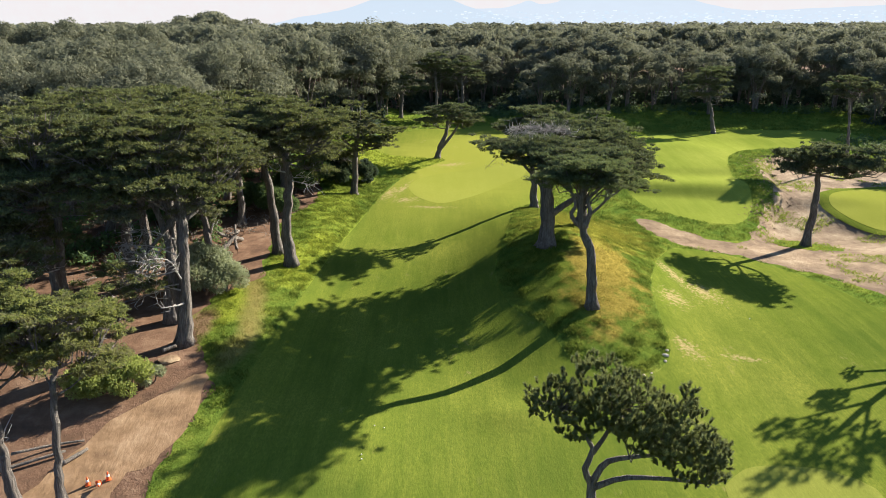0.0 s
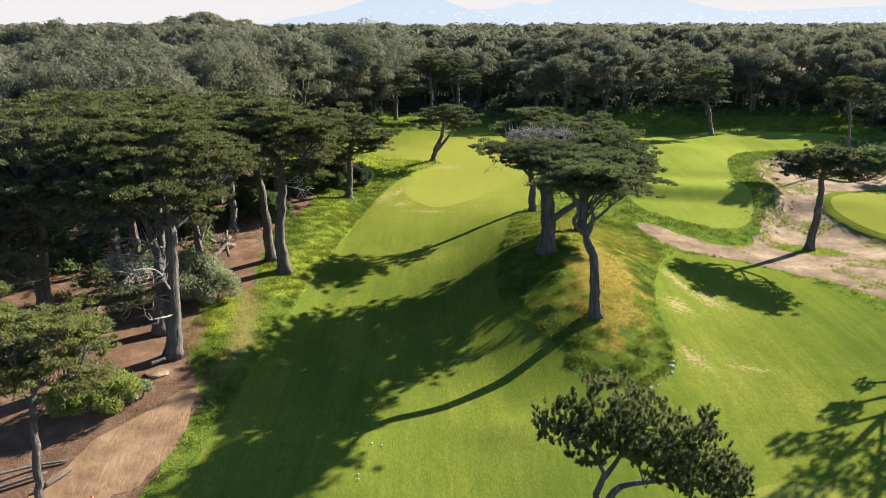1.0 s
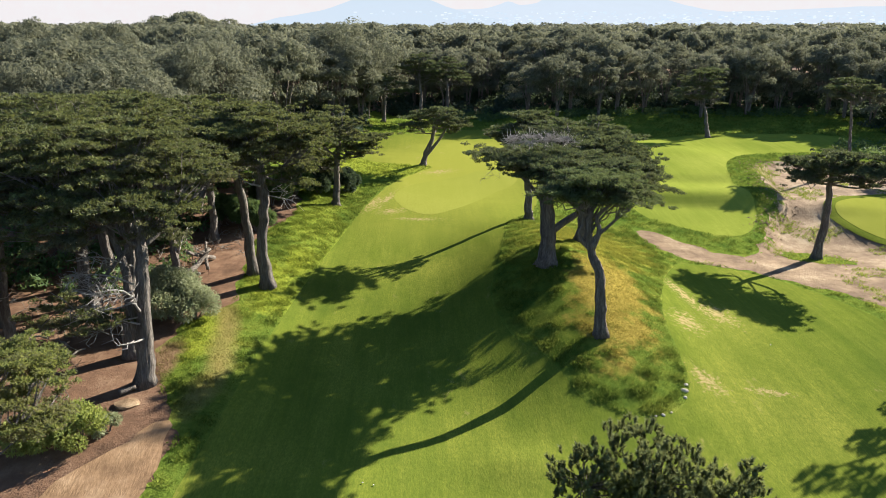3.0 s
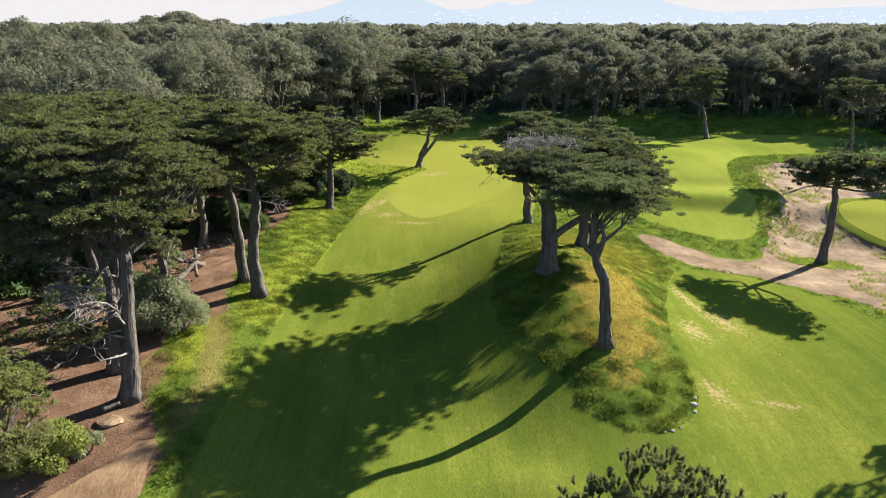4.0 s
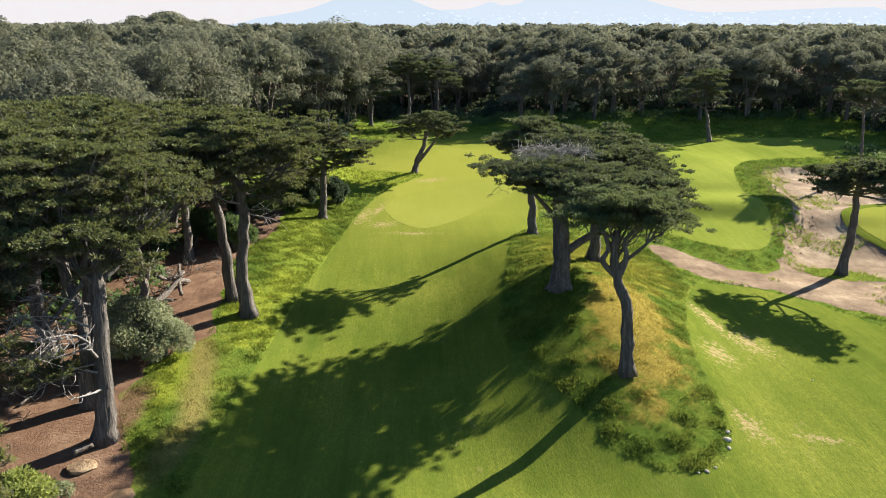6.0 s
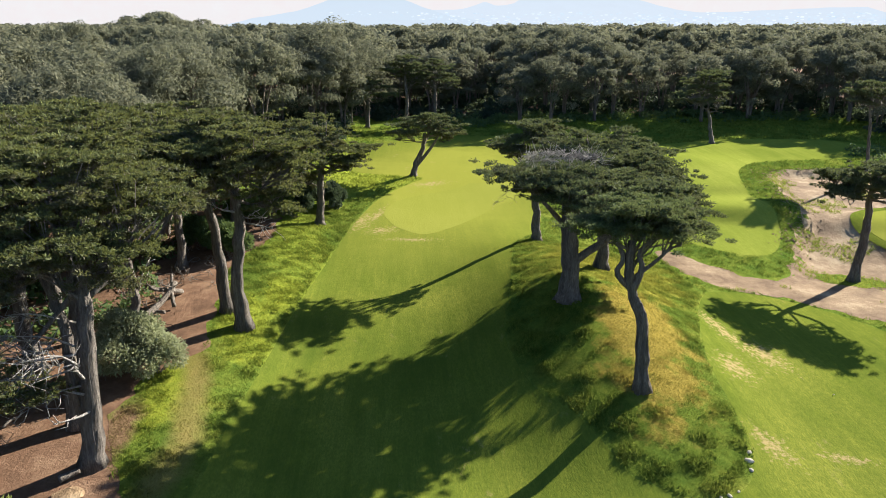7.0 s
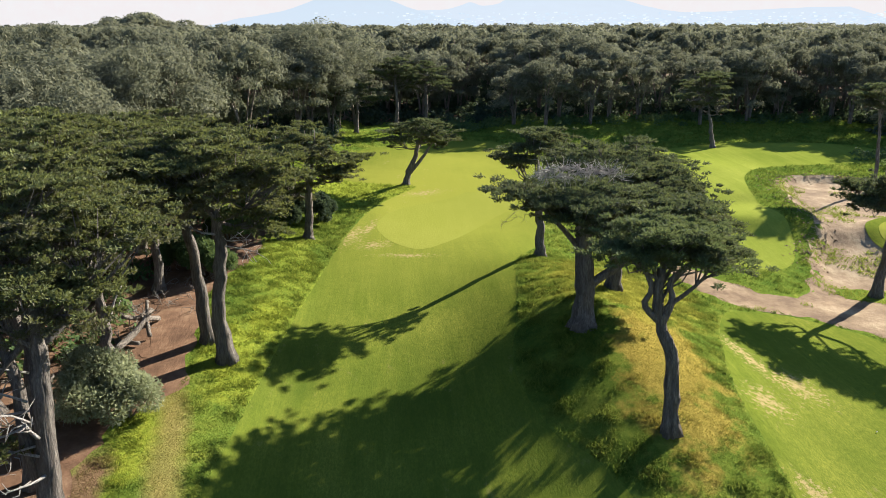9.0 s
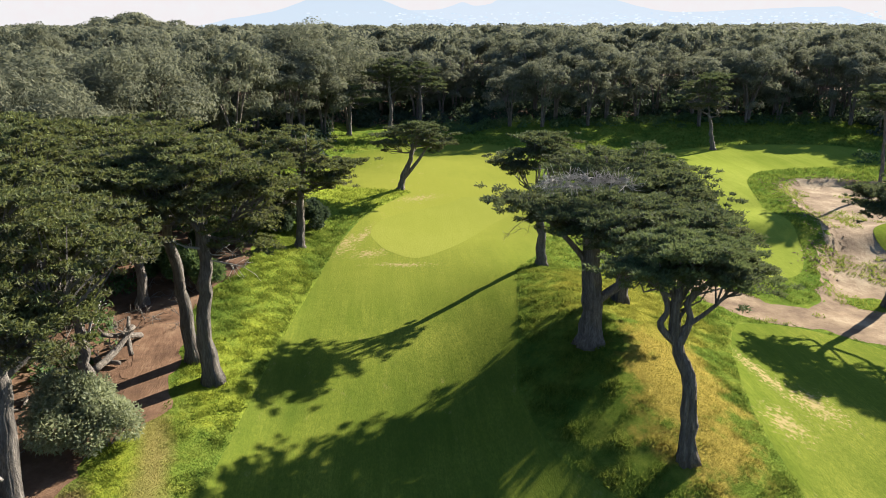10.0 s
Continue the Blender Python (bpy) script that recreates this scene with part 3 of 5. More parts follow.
# knoll group
b = at_ground(11.1, 51.9)
cypress("cypress_tree", b, lifted(b, (10.95, 52.0, 6.0), (10.75, 52.1, 8.2), (10.15, 52.3, 9.9), (9.9, 52.4, 11.4), (10.0, 52.4, 13.0)), 0.4,
        [(8.2, 52.4, 14.2, 1.3, 1.5, 0.5, 18), (12.1, 51.6, 13.9, 1.3, 1.5, 0.5, 18), (10.2, 52.2, 14.6, 2.0, 1.7, 0.7, 34), (10.5, 53.6, 14.7, 1.8, 1.2, 0.6, 16), (12.6, 52.8, 14.1, 0.9, 1.0, 0.4, 9)], 11,
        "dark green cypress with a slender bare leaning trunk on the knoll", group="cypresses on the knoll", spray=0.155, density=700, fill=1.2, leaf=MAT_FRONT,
        side_trunks=[([(10.2, 52.3, 10.0), (9.2, 52.3, 11.1), (9.5, 52.3, 12.0), (8.8, 52.5, 13.6)], 0.2), ([(10.2, 52.3, 10.0), (10.6, 52.2, 11.4), (10.4, 52.2, 12.4), (11.4, 52, 13.5)], 0.22)])
b = at_ground(8.8, 62.0)
cypress("cypress_tree", b, lifted(b, (8.8, 62, 8.0), (8.7, 62, 10.6), (8.4, 62, 13.0), (8.2, 62, 14.5)), 0.66,
        [(4.9, 61.5, 14.7, 1.5, 1.7, 0.5, 11), (6.9, 61.2, 14.6, 2.4, 2.4, 0.9, 22), (9.6, 60.6, 14.0, 2.6, 2.4, 1.3, 38), (8.0, 63.4, 14.8, 2.6, 2.0, 0.8, 18), (12.0, 60.6, 14.2, 2.0, 2.0, 1.3, 24), (13.6, 59.6, 13.3, 1.4, 1.4, 0.8, 14), (10.6, 57.6, 14.2, 1.9, 1.5, 0.8, 20), (12.9, 57.4, 13.9, 1.9, 1.5, 0.8, 24), (11.2, 55.8, 13.4, 1.7, 1.1, 0.6, 16), (8.6, 58.0, 14.6, 1.4, 1.3, 0.7, 12)], 12,
        "broad dark green cypress with a thick straight trunk on the knoll", group="cypresses on the knoll", spray=0.2, density=400, fill=1.3,
        side_trunks=[([(8.8, 62, 8.4), (10.2, 61.6, 9.6), (12.0, 61.2, 11.2), (12.6, 61, 13.4)], 0.32), ([(8.7, 62, 10.6), (7.2, 62, 12.4), (5.4, 62, 14.2)], 0.22)],
        dead=[((5.2 + 0.32 * k, 60.6 + 0.6 * (k % 3), 16.05 + 0.25 * (k % 2)), (1.1 - 0.8 * (k % 4), -0.8, 0.25), 22, 1.1, 0.042) for k in range(16)] + [((5.6, 61.9, 13.9), (-2.4, -0.4, -0.9), 9, 0.9, 0.03)])
b = at_ground(13.3, 70.0)
cypress("cypress_tree", b, lifted(b, (13.3, 69.8, 9), (13.3, 69, 12), (13.4, 68, 14)), 0.5,
        [(10.8, 69.4, 15.4, 2.2, 2.4, 1.0, 24), (11.4, 71.8, 15.2, 1.9, 1.9, 0.9, 18), (15.0, 73.8, 14.0, 1.5, 1.6, 0.9, 16), (16.2, 71.6, 12.8, 1.5, 1.8, 1.0, 18), (14.0, 69.3, 14.8, 2.6, 2.8, 1.4, 32), (15.6, 65.8, 13.4, 2.2, 2.6, 1.5, 34), (16.2, 63.6, 12.5, 1.6, 1.8, 1.1, 22), (13.2, 65.6, 14.6, 2.4, 2.4, 1.5, 28), (17.0, 68.6, 12.3, 1.5, 2.0, 1.0, 18), (18.6, 71.4, 12.0, 1.7, 1.9, 0.8, 20), (17.2, 74.0, 12.8, 1.5, 1.5, 0.8, 14), (17.4, 66.2, 10.8, 1.3, 1.5, 0.7, 12), (15.4, 67.4, 11.2, 1.5, 1.5, 0.8, 14), (14.2, 72.6, 14.4, 2.0, 2.0, 1.1, 18)], 13,
        "dark green wind-swept cypress behind the knoll's crest", group="cypresses on the knoll", density=260, fill=1.35)
b = at_ground(9.9, 81.2)
cypress("cypress_tree", b, lifted(b, (9.8, 81.2, 6.5), (9.6, 81.2, 9.0), (9.5, 81.2, 12.0)), 0.42,
        [(7.2, 81.5, 13.8, 1.6, 1.6, 1.1, 20), (10.6, 81.0, 14.2, 1.7, 1.7, 1.3, 22), (9.2, 81.3, 15.2, 1.8, 1.8, 1.2, 20), (9.2, 80.4, 10.6, 0.8, 0.8, 0.8, 6)], 14,
        "dark green cypress standing at the fairway edge", group="cypresses on the knoll")

# beside and beyond the green
b = at_ground(-1.9, 111.6)
cypress("cypress_tree", b, lifted(b, (-1.5, 111.6, 6.5), (-0.6, 111.6, 8.5), (-0.3, 111.6, 10.5)), 0.42,
        [(-3.0, 111.5, 10.8, 2.0, 2.0, 1.0, 22), (0.2, 111.6, 11.8, 2.4, 2.4, 1.2, 30), (2.8, 111.3, 10.8, 1.9, 1.9, 1.0, 22)], 15,
        "leaning dark green cypress beside the putting green", side_trunks=[([(-1.6, 111.6, 6.0), (0.4, 111.6, 8.4), (1.8, 111.5, 10.6)], 0.28)])
b = at_ground(39.9, 76.8)
cypress("cypress_tree", b, lifted(b, (40.1, 76.7, 4.5), (40.2, 76.7, 7.0), (40.1, 76.7, 9.2), (40.0, 76.7, 10.5)), 0.42,
        [(37.6, 76.2, 10.6, 1.7, 1.9, 1.0, 24), (39.8, 75.0, 11.5, 2.0, 2.2, 1.2, 34), (42.0, 73.2, 11.4, 1.7, 1.8, 0.9, 26), (40.4, 72.6, 10.8, 1.5, 1.4, 0.8, 18), (43.4, 71.4, 11.4, 1.4, 1.5, 0.8, 20), (37.4, 78.4, 10.8, 1.6, 1.8, 0.9, 18)], 16,
        "dark green cypress standing in the sandy waste")
b = at_ground(48.3, 131.5)
cypress("cypress_tree", b, lifted(b, (47.8, 131.6, 8.5), (47.2, 131.8, 11.5)), 0.38,
        [(44.8, 132.5, 13.6, 2.2, 2.2, 1.5, 24), (46.6, 131.9, 15.6, 2.8, 2.6, 1.8, 36), (48.8, 131.4, 13.2, 2.2, 2.2, 1.6, 24)], 17,
        "dark green cypress on the edge of the far fairway")
b = at_ground(60.6, 108.6)
cypress("cypress_tree", b, lifted(b, (60.3, 108.5, 8.5), (59.7, 108.4, 12.5), (59.2, 108.3, 15.0)), 0.22,
        [(57.6, 109.0, 15.6, 1.1, 1.2, 0.6, 14), (59.4, 108.3, 16.6, 1.5, 1.4, 0.7, 20), (61.0, 107.6, 15.8, 1.2, 1.2, 0.6, 14)], 18,
        "slender dark cypress with a pale bare trunk beside the sand")
for i, (x, y, top) in enumerate([(2.4, 151.0, 17.9), (-3.0, 149.0, 19.2), (77.0, 110.0, 15.0), (-10.0, 147.0, 15.6)]):
    b = at_ground(x, y)
    cypress("cypress_tree", b, lifted(b, (x + 0.3, y, b[2] + 4), (x, y, top - 3)), 0.36,
            [(x - 2.0, y, top - 2.6, 2.2, 2.2, 1.3, 22), (x + 0.4, y, top - 1.4, 2.4, 2.4, 1.3, 26), (x + 2.4, y, top - 3.4, 2.0, 2.0, 1.3, 20)], 40 + i,
            "dark cypress with a pale thin trunk before the wood", group="cypresses before the far wood")

# the line along the wood's edge
b = at_ground(-14.9, 63.4)
cypress("cypress_tree", b, lifted(b, (-15.1, 63.4, 7.0), (-14.7, 63.4, 10.0), (-14.7, 63.4, 13.0), (-14.7, 63.4, 15.0)), 0.5,
        [(-17.0, 62.6, 16.2, 2.6, 2.6, 1.3, 32), (-14.0, 63.6, 16.6, 2.8, 2.6, 1.6, 38), (-11.8, 64.0, 15.4, 2.0, 2.0, 1.2, 24), (-12.2, 64.0, 12.6, 1.4, 1.8, 1.3, 16), (-15.0, 61.8, 15.2, 2.6, 2.0, 1.3, 26)], 21,
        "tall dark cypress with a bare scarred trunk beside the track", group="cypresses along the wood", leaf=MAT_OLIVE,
        dead=[((-14.8, 63.2, 12.2), (-1.2, -0.4, 0.5), 6, 0.8, 0.09), ((-14.4, 63.4, 12.0), (1.6, 0.2, -0.3), 9, 1.2, 0.06), ((-14.4, 63.4, 11.4), (2.2, 0.0, -0.6), 12, 1.4, 0.05)])
b = at_ground(-16.6, 65.9)
cypress("cypress_tree", b, lifted(b, (-16.9, 65.9, 8.0), (-17.3, 65.9, 12.0), (-17.5, 65.9, 15.0)), 0.44,
        [(-19.0, 65.6, 16.4, 2.6, 2.6, 1.3, 28), (-16.5, 66.6, 17.0, 2.6, 2.6, 1.4, 30), (-15.0, 68.6, 14.8, 2.4, 2.4, 1.4, 22)], 22,
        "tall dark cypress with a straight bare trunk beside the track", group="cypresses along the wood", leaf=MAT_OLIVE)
b = at_ground(-12.4, 89.9)
cypress("cypress_tree", b, lifted(b, (-12.2, 90, 6.0), (-12.0, 90, 9.0), (-11.6, 90, 12.0)), 0.42,
        [(-14.6, 89.6, 12.6, 2.2, 2.2, 1.3, 26), (-11.4, 90.0, 13.6, 2.8, 2.4, 1.5, 36), (-8.0, 90.2, 11.4, 2.1, 2.1, 1.2, 26), (-10.5, 89.0, 10.8, 2.2, 2.0, 1.1, 18), (-13.8, 91.4, 8.6, 2.0, 2.0, 1.8, 22)], 23,
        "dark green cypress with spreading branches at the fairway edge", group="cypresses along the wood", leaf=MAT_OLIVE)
b = at_ground(-19.35, 47.4)
cypress("cypress_tree", b, lifted(b, (-19.0, 47.5, 5.7), (-18.85, 47.6, 9.0), (-18.6, 47.9, 11.7), (-19.4, 49.0, 15)), 0.52,
        [(-17.2, 51.2, 15.6, 2.8, 2.6, 1.6, 36), (-21.0, 50.5, 17.2, 3.4, 3.2, 1.6, 44), (-25.0, 49.0, 16.4, 3.2, 3.0, 1.6, 40), (-20.5, 47.8, 14.6, 3.0, 2.8, 1.6, 36), (-18.2, 49.2, 13.0, 2.4, 2.2, 1.3, 24), (-23.5, 46.8, 13.4, 3.0, 2.6, 1.6, 32), (-22.6, 46.2, 8.0, 2.0, 1.6, 0.7, 14)], 24,
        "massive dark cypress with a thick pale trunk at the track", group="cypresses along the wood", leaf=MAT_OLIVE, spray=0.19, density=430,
        side_trunks=[([(-19.2, 47.5, 4.5), (-19.75, 47.6, 7.5), (-19.8, 47.8, 10.5), (-21.0, 48.2, 14.0)], 0.4)],
        dead=[((-19.00, 47.0, 8.6), (-1.6, -2.6, 1.4), 30, 1.7, 0.065), ((-19.10, 47.1, 9.6), (-3.0, -1.4, 1.2), 30, 1.6, 0.065), ((-19.00, 47.0, 7.0), (-2.6, -1.0, 0.4), 12, 1.3, 0.07), ((-19.20, 47.5, 9.0), (-3.2, -1.4, 0.7), 26, 1.7, 0.07), ((-19.20, 47.4, 8.4), (-3.4, -1.8, 0.2), 28, 1.7, 0.07), ((-19.00, 47.3, 7.4), (-2.6, -2.2, -0.4), 18, 1.4, 0.065),
              ((-18.90, 47.2, 6.0), (-1.0, -1.8, 0.3), 4, 0.8, 0.1), ((-19.40, 48.2, 10.4), (-2.2, -1.8, 1.2), 18, 1.4, 0.06), ((-18.90, 47.0, 7.9), (0.3, -1.3, 1.5), 8, 0.9, 0.1)])
b = at_ground(-21.6, 50.9)
cypress("cypress_tree", b, lifted(b, (-21.6, 51.5, 6.0), (-21.4, 52.5, 10.0), (-21.6, 53.5, 14.0)), 0.5,
        [(-18.6, 54.6, 15.6, 2.8, 2.8, 1.6, 34), (-22.0, 54.0, 17.4, 3.2, 3.0, 1.6, 40), (-19.4, 57.0, 14.6, 2.6, 2.6, 1.5, 28), (-24.6, 53.0, 16.4, 3.0, 3.0, 1.6, 34)], 25,
        "dark cypress with a thick pale trunk beside the grey shrub", group="cypresses along the wood", leaf=MAT_OLIVE)
b = at_ground(-22.8, 64.2)
cypress("cypress_tree", b, lifted(b, (-22.9, 64.3, 6.5), (-23.2, 64.2, 10), (-23.4, 64.0, 14)), 0.34,
        [(-21.4, 62.6, 15.4, 2.8, 2.8, 1.5, 32), (-24.6, 63.6, 17.2, 3.2, 3.2, 1.6, 38), (-21.4, 66.6, 16.0, 2.8, 2.8, 1.5, 28), (-25.6, 66.6, 16.6, 3.0, 3.0, 1.5, 30)], 26,
        "dark cypress with a grey trunk standing over fallen logs", group="cypresses along the wood", leaf=MAT_OLIVE,
        dead=[((-22.6, 64.5, 6.0), (1.0, 0.4, 2.4), 4, 1.0, 0.12)])
WOOD = [(-28.5, 49.5, 19.8), (-34.0, 48.0, 17.0), (-27.0, 57.5, 20.0), (-33.0, 56.0, 18.6), (-29.0, 65.0, 19.4), (-37.0, 62.0, 17.8), (-22.8, 75.2, 17.6), (-29.0, 74.0, 18.8), (-35.5, 71.0, 18.6), (-40.5, 53.5, 17.0),
        (-20.0, 84.0, 15.5), (-43.0, 66.0, 17.2), (-27.0, 84.0, 17.4), (-18.8, 99.0, 14.5), (-25.0, 94.0, 16.4), (-34.0, 81.0, 18.0), (-42.0, 77.0, 18.0), (-47.0, 58.0, 17.0), (-33.0, 91.0, 17.0), (-31.0, 42.0, 14.5), (-38.0, 43.0, 15.0)]
for i, (x, y, top) in enumerate(WOOD):
    b = at_ground(x, y)
    r = random.Random(100 + i)
    cl = [(x + r.uniform(-0.5, 0.5), y, top - 2.0, 3.2, 3.2, 1.8, 30)]
    for k in range(5):
        a = k * 1.257 + r.uniform(-0.4, 0.4)
        q = r.uniform(2.6, 3.8)
        cl.append((x + q * math.cos(a), y + q * math.sin(a), top - r.uniform(2.4, 6.4), 2.7, 2.7, 1.6, 22))
    bend = r.uniform(-0.8, 0.8)
    cypress("cypress_tree", b, lifted(b, (x + 0.2 + bend, y, b[2] + 4), (x - 0.1 - bend * 0.5, y, b[2] + 8), (x, y, top - 3)), r.uniform(0.34, 0.5), cl, 200 + i,
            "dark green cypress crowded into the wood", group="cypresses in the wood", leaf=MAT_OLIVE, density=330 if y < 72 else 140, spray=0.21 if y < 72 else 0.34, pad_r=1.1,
            dead=[((x, y, b[2] + 5), (r.uniform(-2, 2), -1.5, r.uniform(0, 1)), 9, 1.5, 0.07)] if y < 62 else ())
for i, (x, y, lean, top, r) in enumerate([(-20.6, 31.9, 0.3, 12.0, 0.23), (-22.9, 31.7, -1.1, 12.6, 0.28)]):
    b = at_ground(x, y)
    cypress("cypress_tree", b, lifted(b, (x + 0.25 * lean, y + 0.2, 3.4), (x + 0.6 * lean, y + 0.5, 6.0), (x + lean, y + 1.0, 8.5)), r,
            [(x - 0.4 + lean, y + 2.2, top - 1.3, 1.7, 1.8, 0.7, 26), (x + 1.2 + lean, y + 3.6, top - 2.5, 1.5, 1.6, 0.7, 22), (x - 2.4 + lean, y + 2.0, top - 1.4, 1.8, 1.8, 0.7, 26), (x - 0.2 + lean, y + 1.4, top - 3.2, 1.5, 1.4, 0.7, 20), (x + 1.7 + lean, y + 2.8, top - 4.0, 1.1, 1.2, 0.5, 12)], 60 + i,
            "low green cypress with a thin pale trunk beside the dirt road", group="cypresses by the dirt road", leaf=MAT_CYPRESS_LIT, spray=0.16, density=640, pad_r=0.85,
            dead=[((x + 0.3 * lean, y + 0.2, 3.6), (0.7, 0.4, 2.2), 3, 0.7, 0.06)] if i else ())


# pines with needle tufts
def pine(base, trunk, arms, clusters, seed, label):
    rng = np.random.default_rng(seed)
    root = thing("pine_tree", base, label, "tree")
    o = np.array(base)
    line = smooth_line([np.array(p) - o for p in trunk], 10)
    link_mesh("trunk", *tube(line, [0.3 - 0.012 * i for i in range(11)], 10, rng, 0.08), MAT_BARK, root, smooth=True)
    ends = [line[-1]]
    for pts, r in arms:
        ln = smooth_line([np.array(p) - o for p in pts], 8)
        ends += [ln[-1], ln[5]]
        link_mesh("limb", *tube(ln, [r * (1 - 0.08 * i) for i in range(9)], 8, rng, 0.08), MAT_BARK, root, smooth=True)
    cs, os_, ns, ls, twigs = [], [], [], [], []
    for cx, cy, cz, rx, ry, rz, n in clusters:
        c = np.array([cx, cy, cz]) - o
        for k in range(n):
            p = c + unit(rng, 1)[0] * np.array([rx, ry, rz]) * rng.uniform(0.35, 1.0) ** 0.6
            e = min(ends, key=lambda q: np.linalg.norm(q - p))
            if k % 4 == 0 and np.linalg.norm(e - p) < 1.6:
                twigs.append(tube([e, (e + p) / 2 + rng.normal(size=3) * 0.15, p], [0.035, 0.025, 0.01], 4))
            axis_ = np.array([0, 0, 1.0]) + rng.normal(size=3) * 0.35 + (p - c) / max(rx, ry) * 0.5
            axis_ /= np.linalg.norm(axis_)
            m = 56
            along = rng.uniform(-0.13, 0.15, m)[:, None]
            d = unit(rng, m)
            d = d - axis_ * (d @ axis_)[:, None]
            d /= np.linalg.norm(d, axis=1, keepdims=True)
            out = d * 0.9 + axis_ * 0.65
            cs.append(p + axis_ * along + out * 0.06)
            os_.append(out)
            ns.append(axis_ + unit(rng, m) * 0.4)
    tagged(link_mesh("branchwork", *join(twigs), MAT_BARK, root), kind="stuff")
    v, f = sprays(rng, np.concatenate(cs), np.concatenate(os_), np.concatenate(ns), 0.18, 0.06)
    link_mesh("crown", v, f, MAT_PINE, root)
    return root


PINE = "low wind-bent pine with tufted dark needles and crooked limbs"
b = at_ground(6.6, 27.2)
pine(b, [b, (6.5, 27.2, 3.0), (6.35, 27.2, 5.0), (6.35, 27.2, 5.6)],
     [([(6.35, 27.2, 5.4), (6.0, 27.2, 6.2), (6.3, 27.2, 7.2), (5.6, 27.3, 8.2), (4.6, 27.4, 9.0)], 0.17), ([(6.35, 27.2, 5.4), (6.9, 27.2, 6.5), (8.0, 26.9, 7.0), (9.2, 26.5, 7.4)], 0.18),
      ([(6.4, 27.2, 5.2), (7.6, 26.8, 6.0), (9.2, 26.2, 6.4), (11.0, 25.6, 6.6)], 0.16), ([(6.3, 27.2, 7.0), (6.9, 27.3, 8.0), (7.2, 27.4, 9.2)], 0.12)],
     [(4.6, 27.4, 9.5, 1.5, 1.6, 0.8, 140), (6.3, 27.3, 10.4, 1.6, 1.8, 1.2, 227), (7.8, 27.0, 9.5, 1.7, 2.0, 1.2, 262), (9.4, 26.2, 8.9, 1.6, 1.8, 1.2, 245), (10.7, 25.7, 7.9, 1.1, 1.4, 1.1, 140), (9.8, 26.0, 10.5, 0.35, 0.35, 0.6, 21), (5.4, 27.2, 8.5, 1.1, 1.3, 0.5, 59), (8.6, 26.6, 8.3, 1.6, 1.7, 0.7, 157), (6.9, 27.1, 9.1, 1.4, 1.6, 0.7, 122), (9.9, 25.9, 7.3, 1.3, 1.4, 0.5, 87)], 71, PINE)
b = at_ground(39.5, 50.8)
pine(b, [b, (39.6, 50.7, 4.5), (39.3, 51.0, 8.0), (39.4, 50.8, 11.5)],
     [([(39.5, 50.8, 5.2), (38.6, 52.0, 6.4), (38.0, 52.9, 7.2)], 0.16), ([(39.4, 50.9, 6.4), (38.5, 52.0, 8.0), (37.9, 52.7, 9.1)], 0.17), ([(39.4, 50.9, 6.8), (40.6, 49.4, 8.6), (41.6, 48.2, 9.4)], 0.16),
      ([(39.3, 51.0, 8.4), (38.4, 52.2, 10.4), (37.8, 52.8, 11.6)], 0.13), ([(39.3, 51.0, 8.6), (40.4, 49.6, 10.8), (41.0, 49.0, 11.8)], 0.13)],
     [(37.9, 53.0, 7.4, 0.5, 0.6, 0.5, 23), (37.9, 52.6, 9.3, 0.7, 0.8, 0.8, 66), (38.2, 52.3, 9.2, 0.9, 1.0, 0.7, 57), (37.8, 52.7, 12.0, 0.9, 1.0, 0.8, 74), (38.9, 51.5, 11.2, 1.1, 1.2, 0.9, 91), (39.4, 50.8, 13.0, 1.2, 1.3, 1.1, 136), (39.2, 51.0, 14.6, 0.6, 0.7, 0.7, 40),
      (40.6, 49.4, 12.0, 1.3, 1.4, 1.0, 119), (41.4, 48.4, 9.9, 1.4, 1.5, 1.0, 136), (40.2, 50.0, 10.2, 1.2, 1.3, 0.8, 85), (42.2, 47.4, 8.6, 1.0, 1.0, 0.8, 51)], 72, PINE)


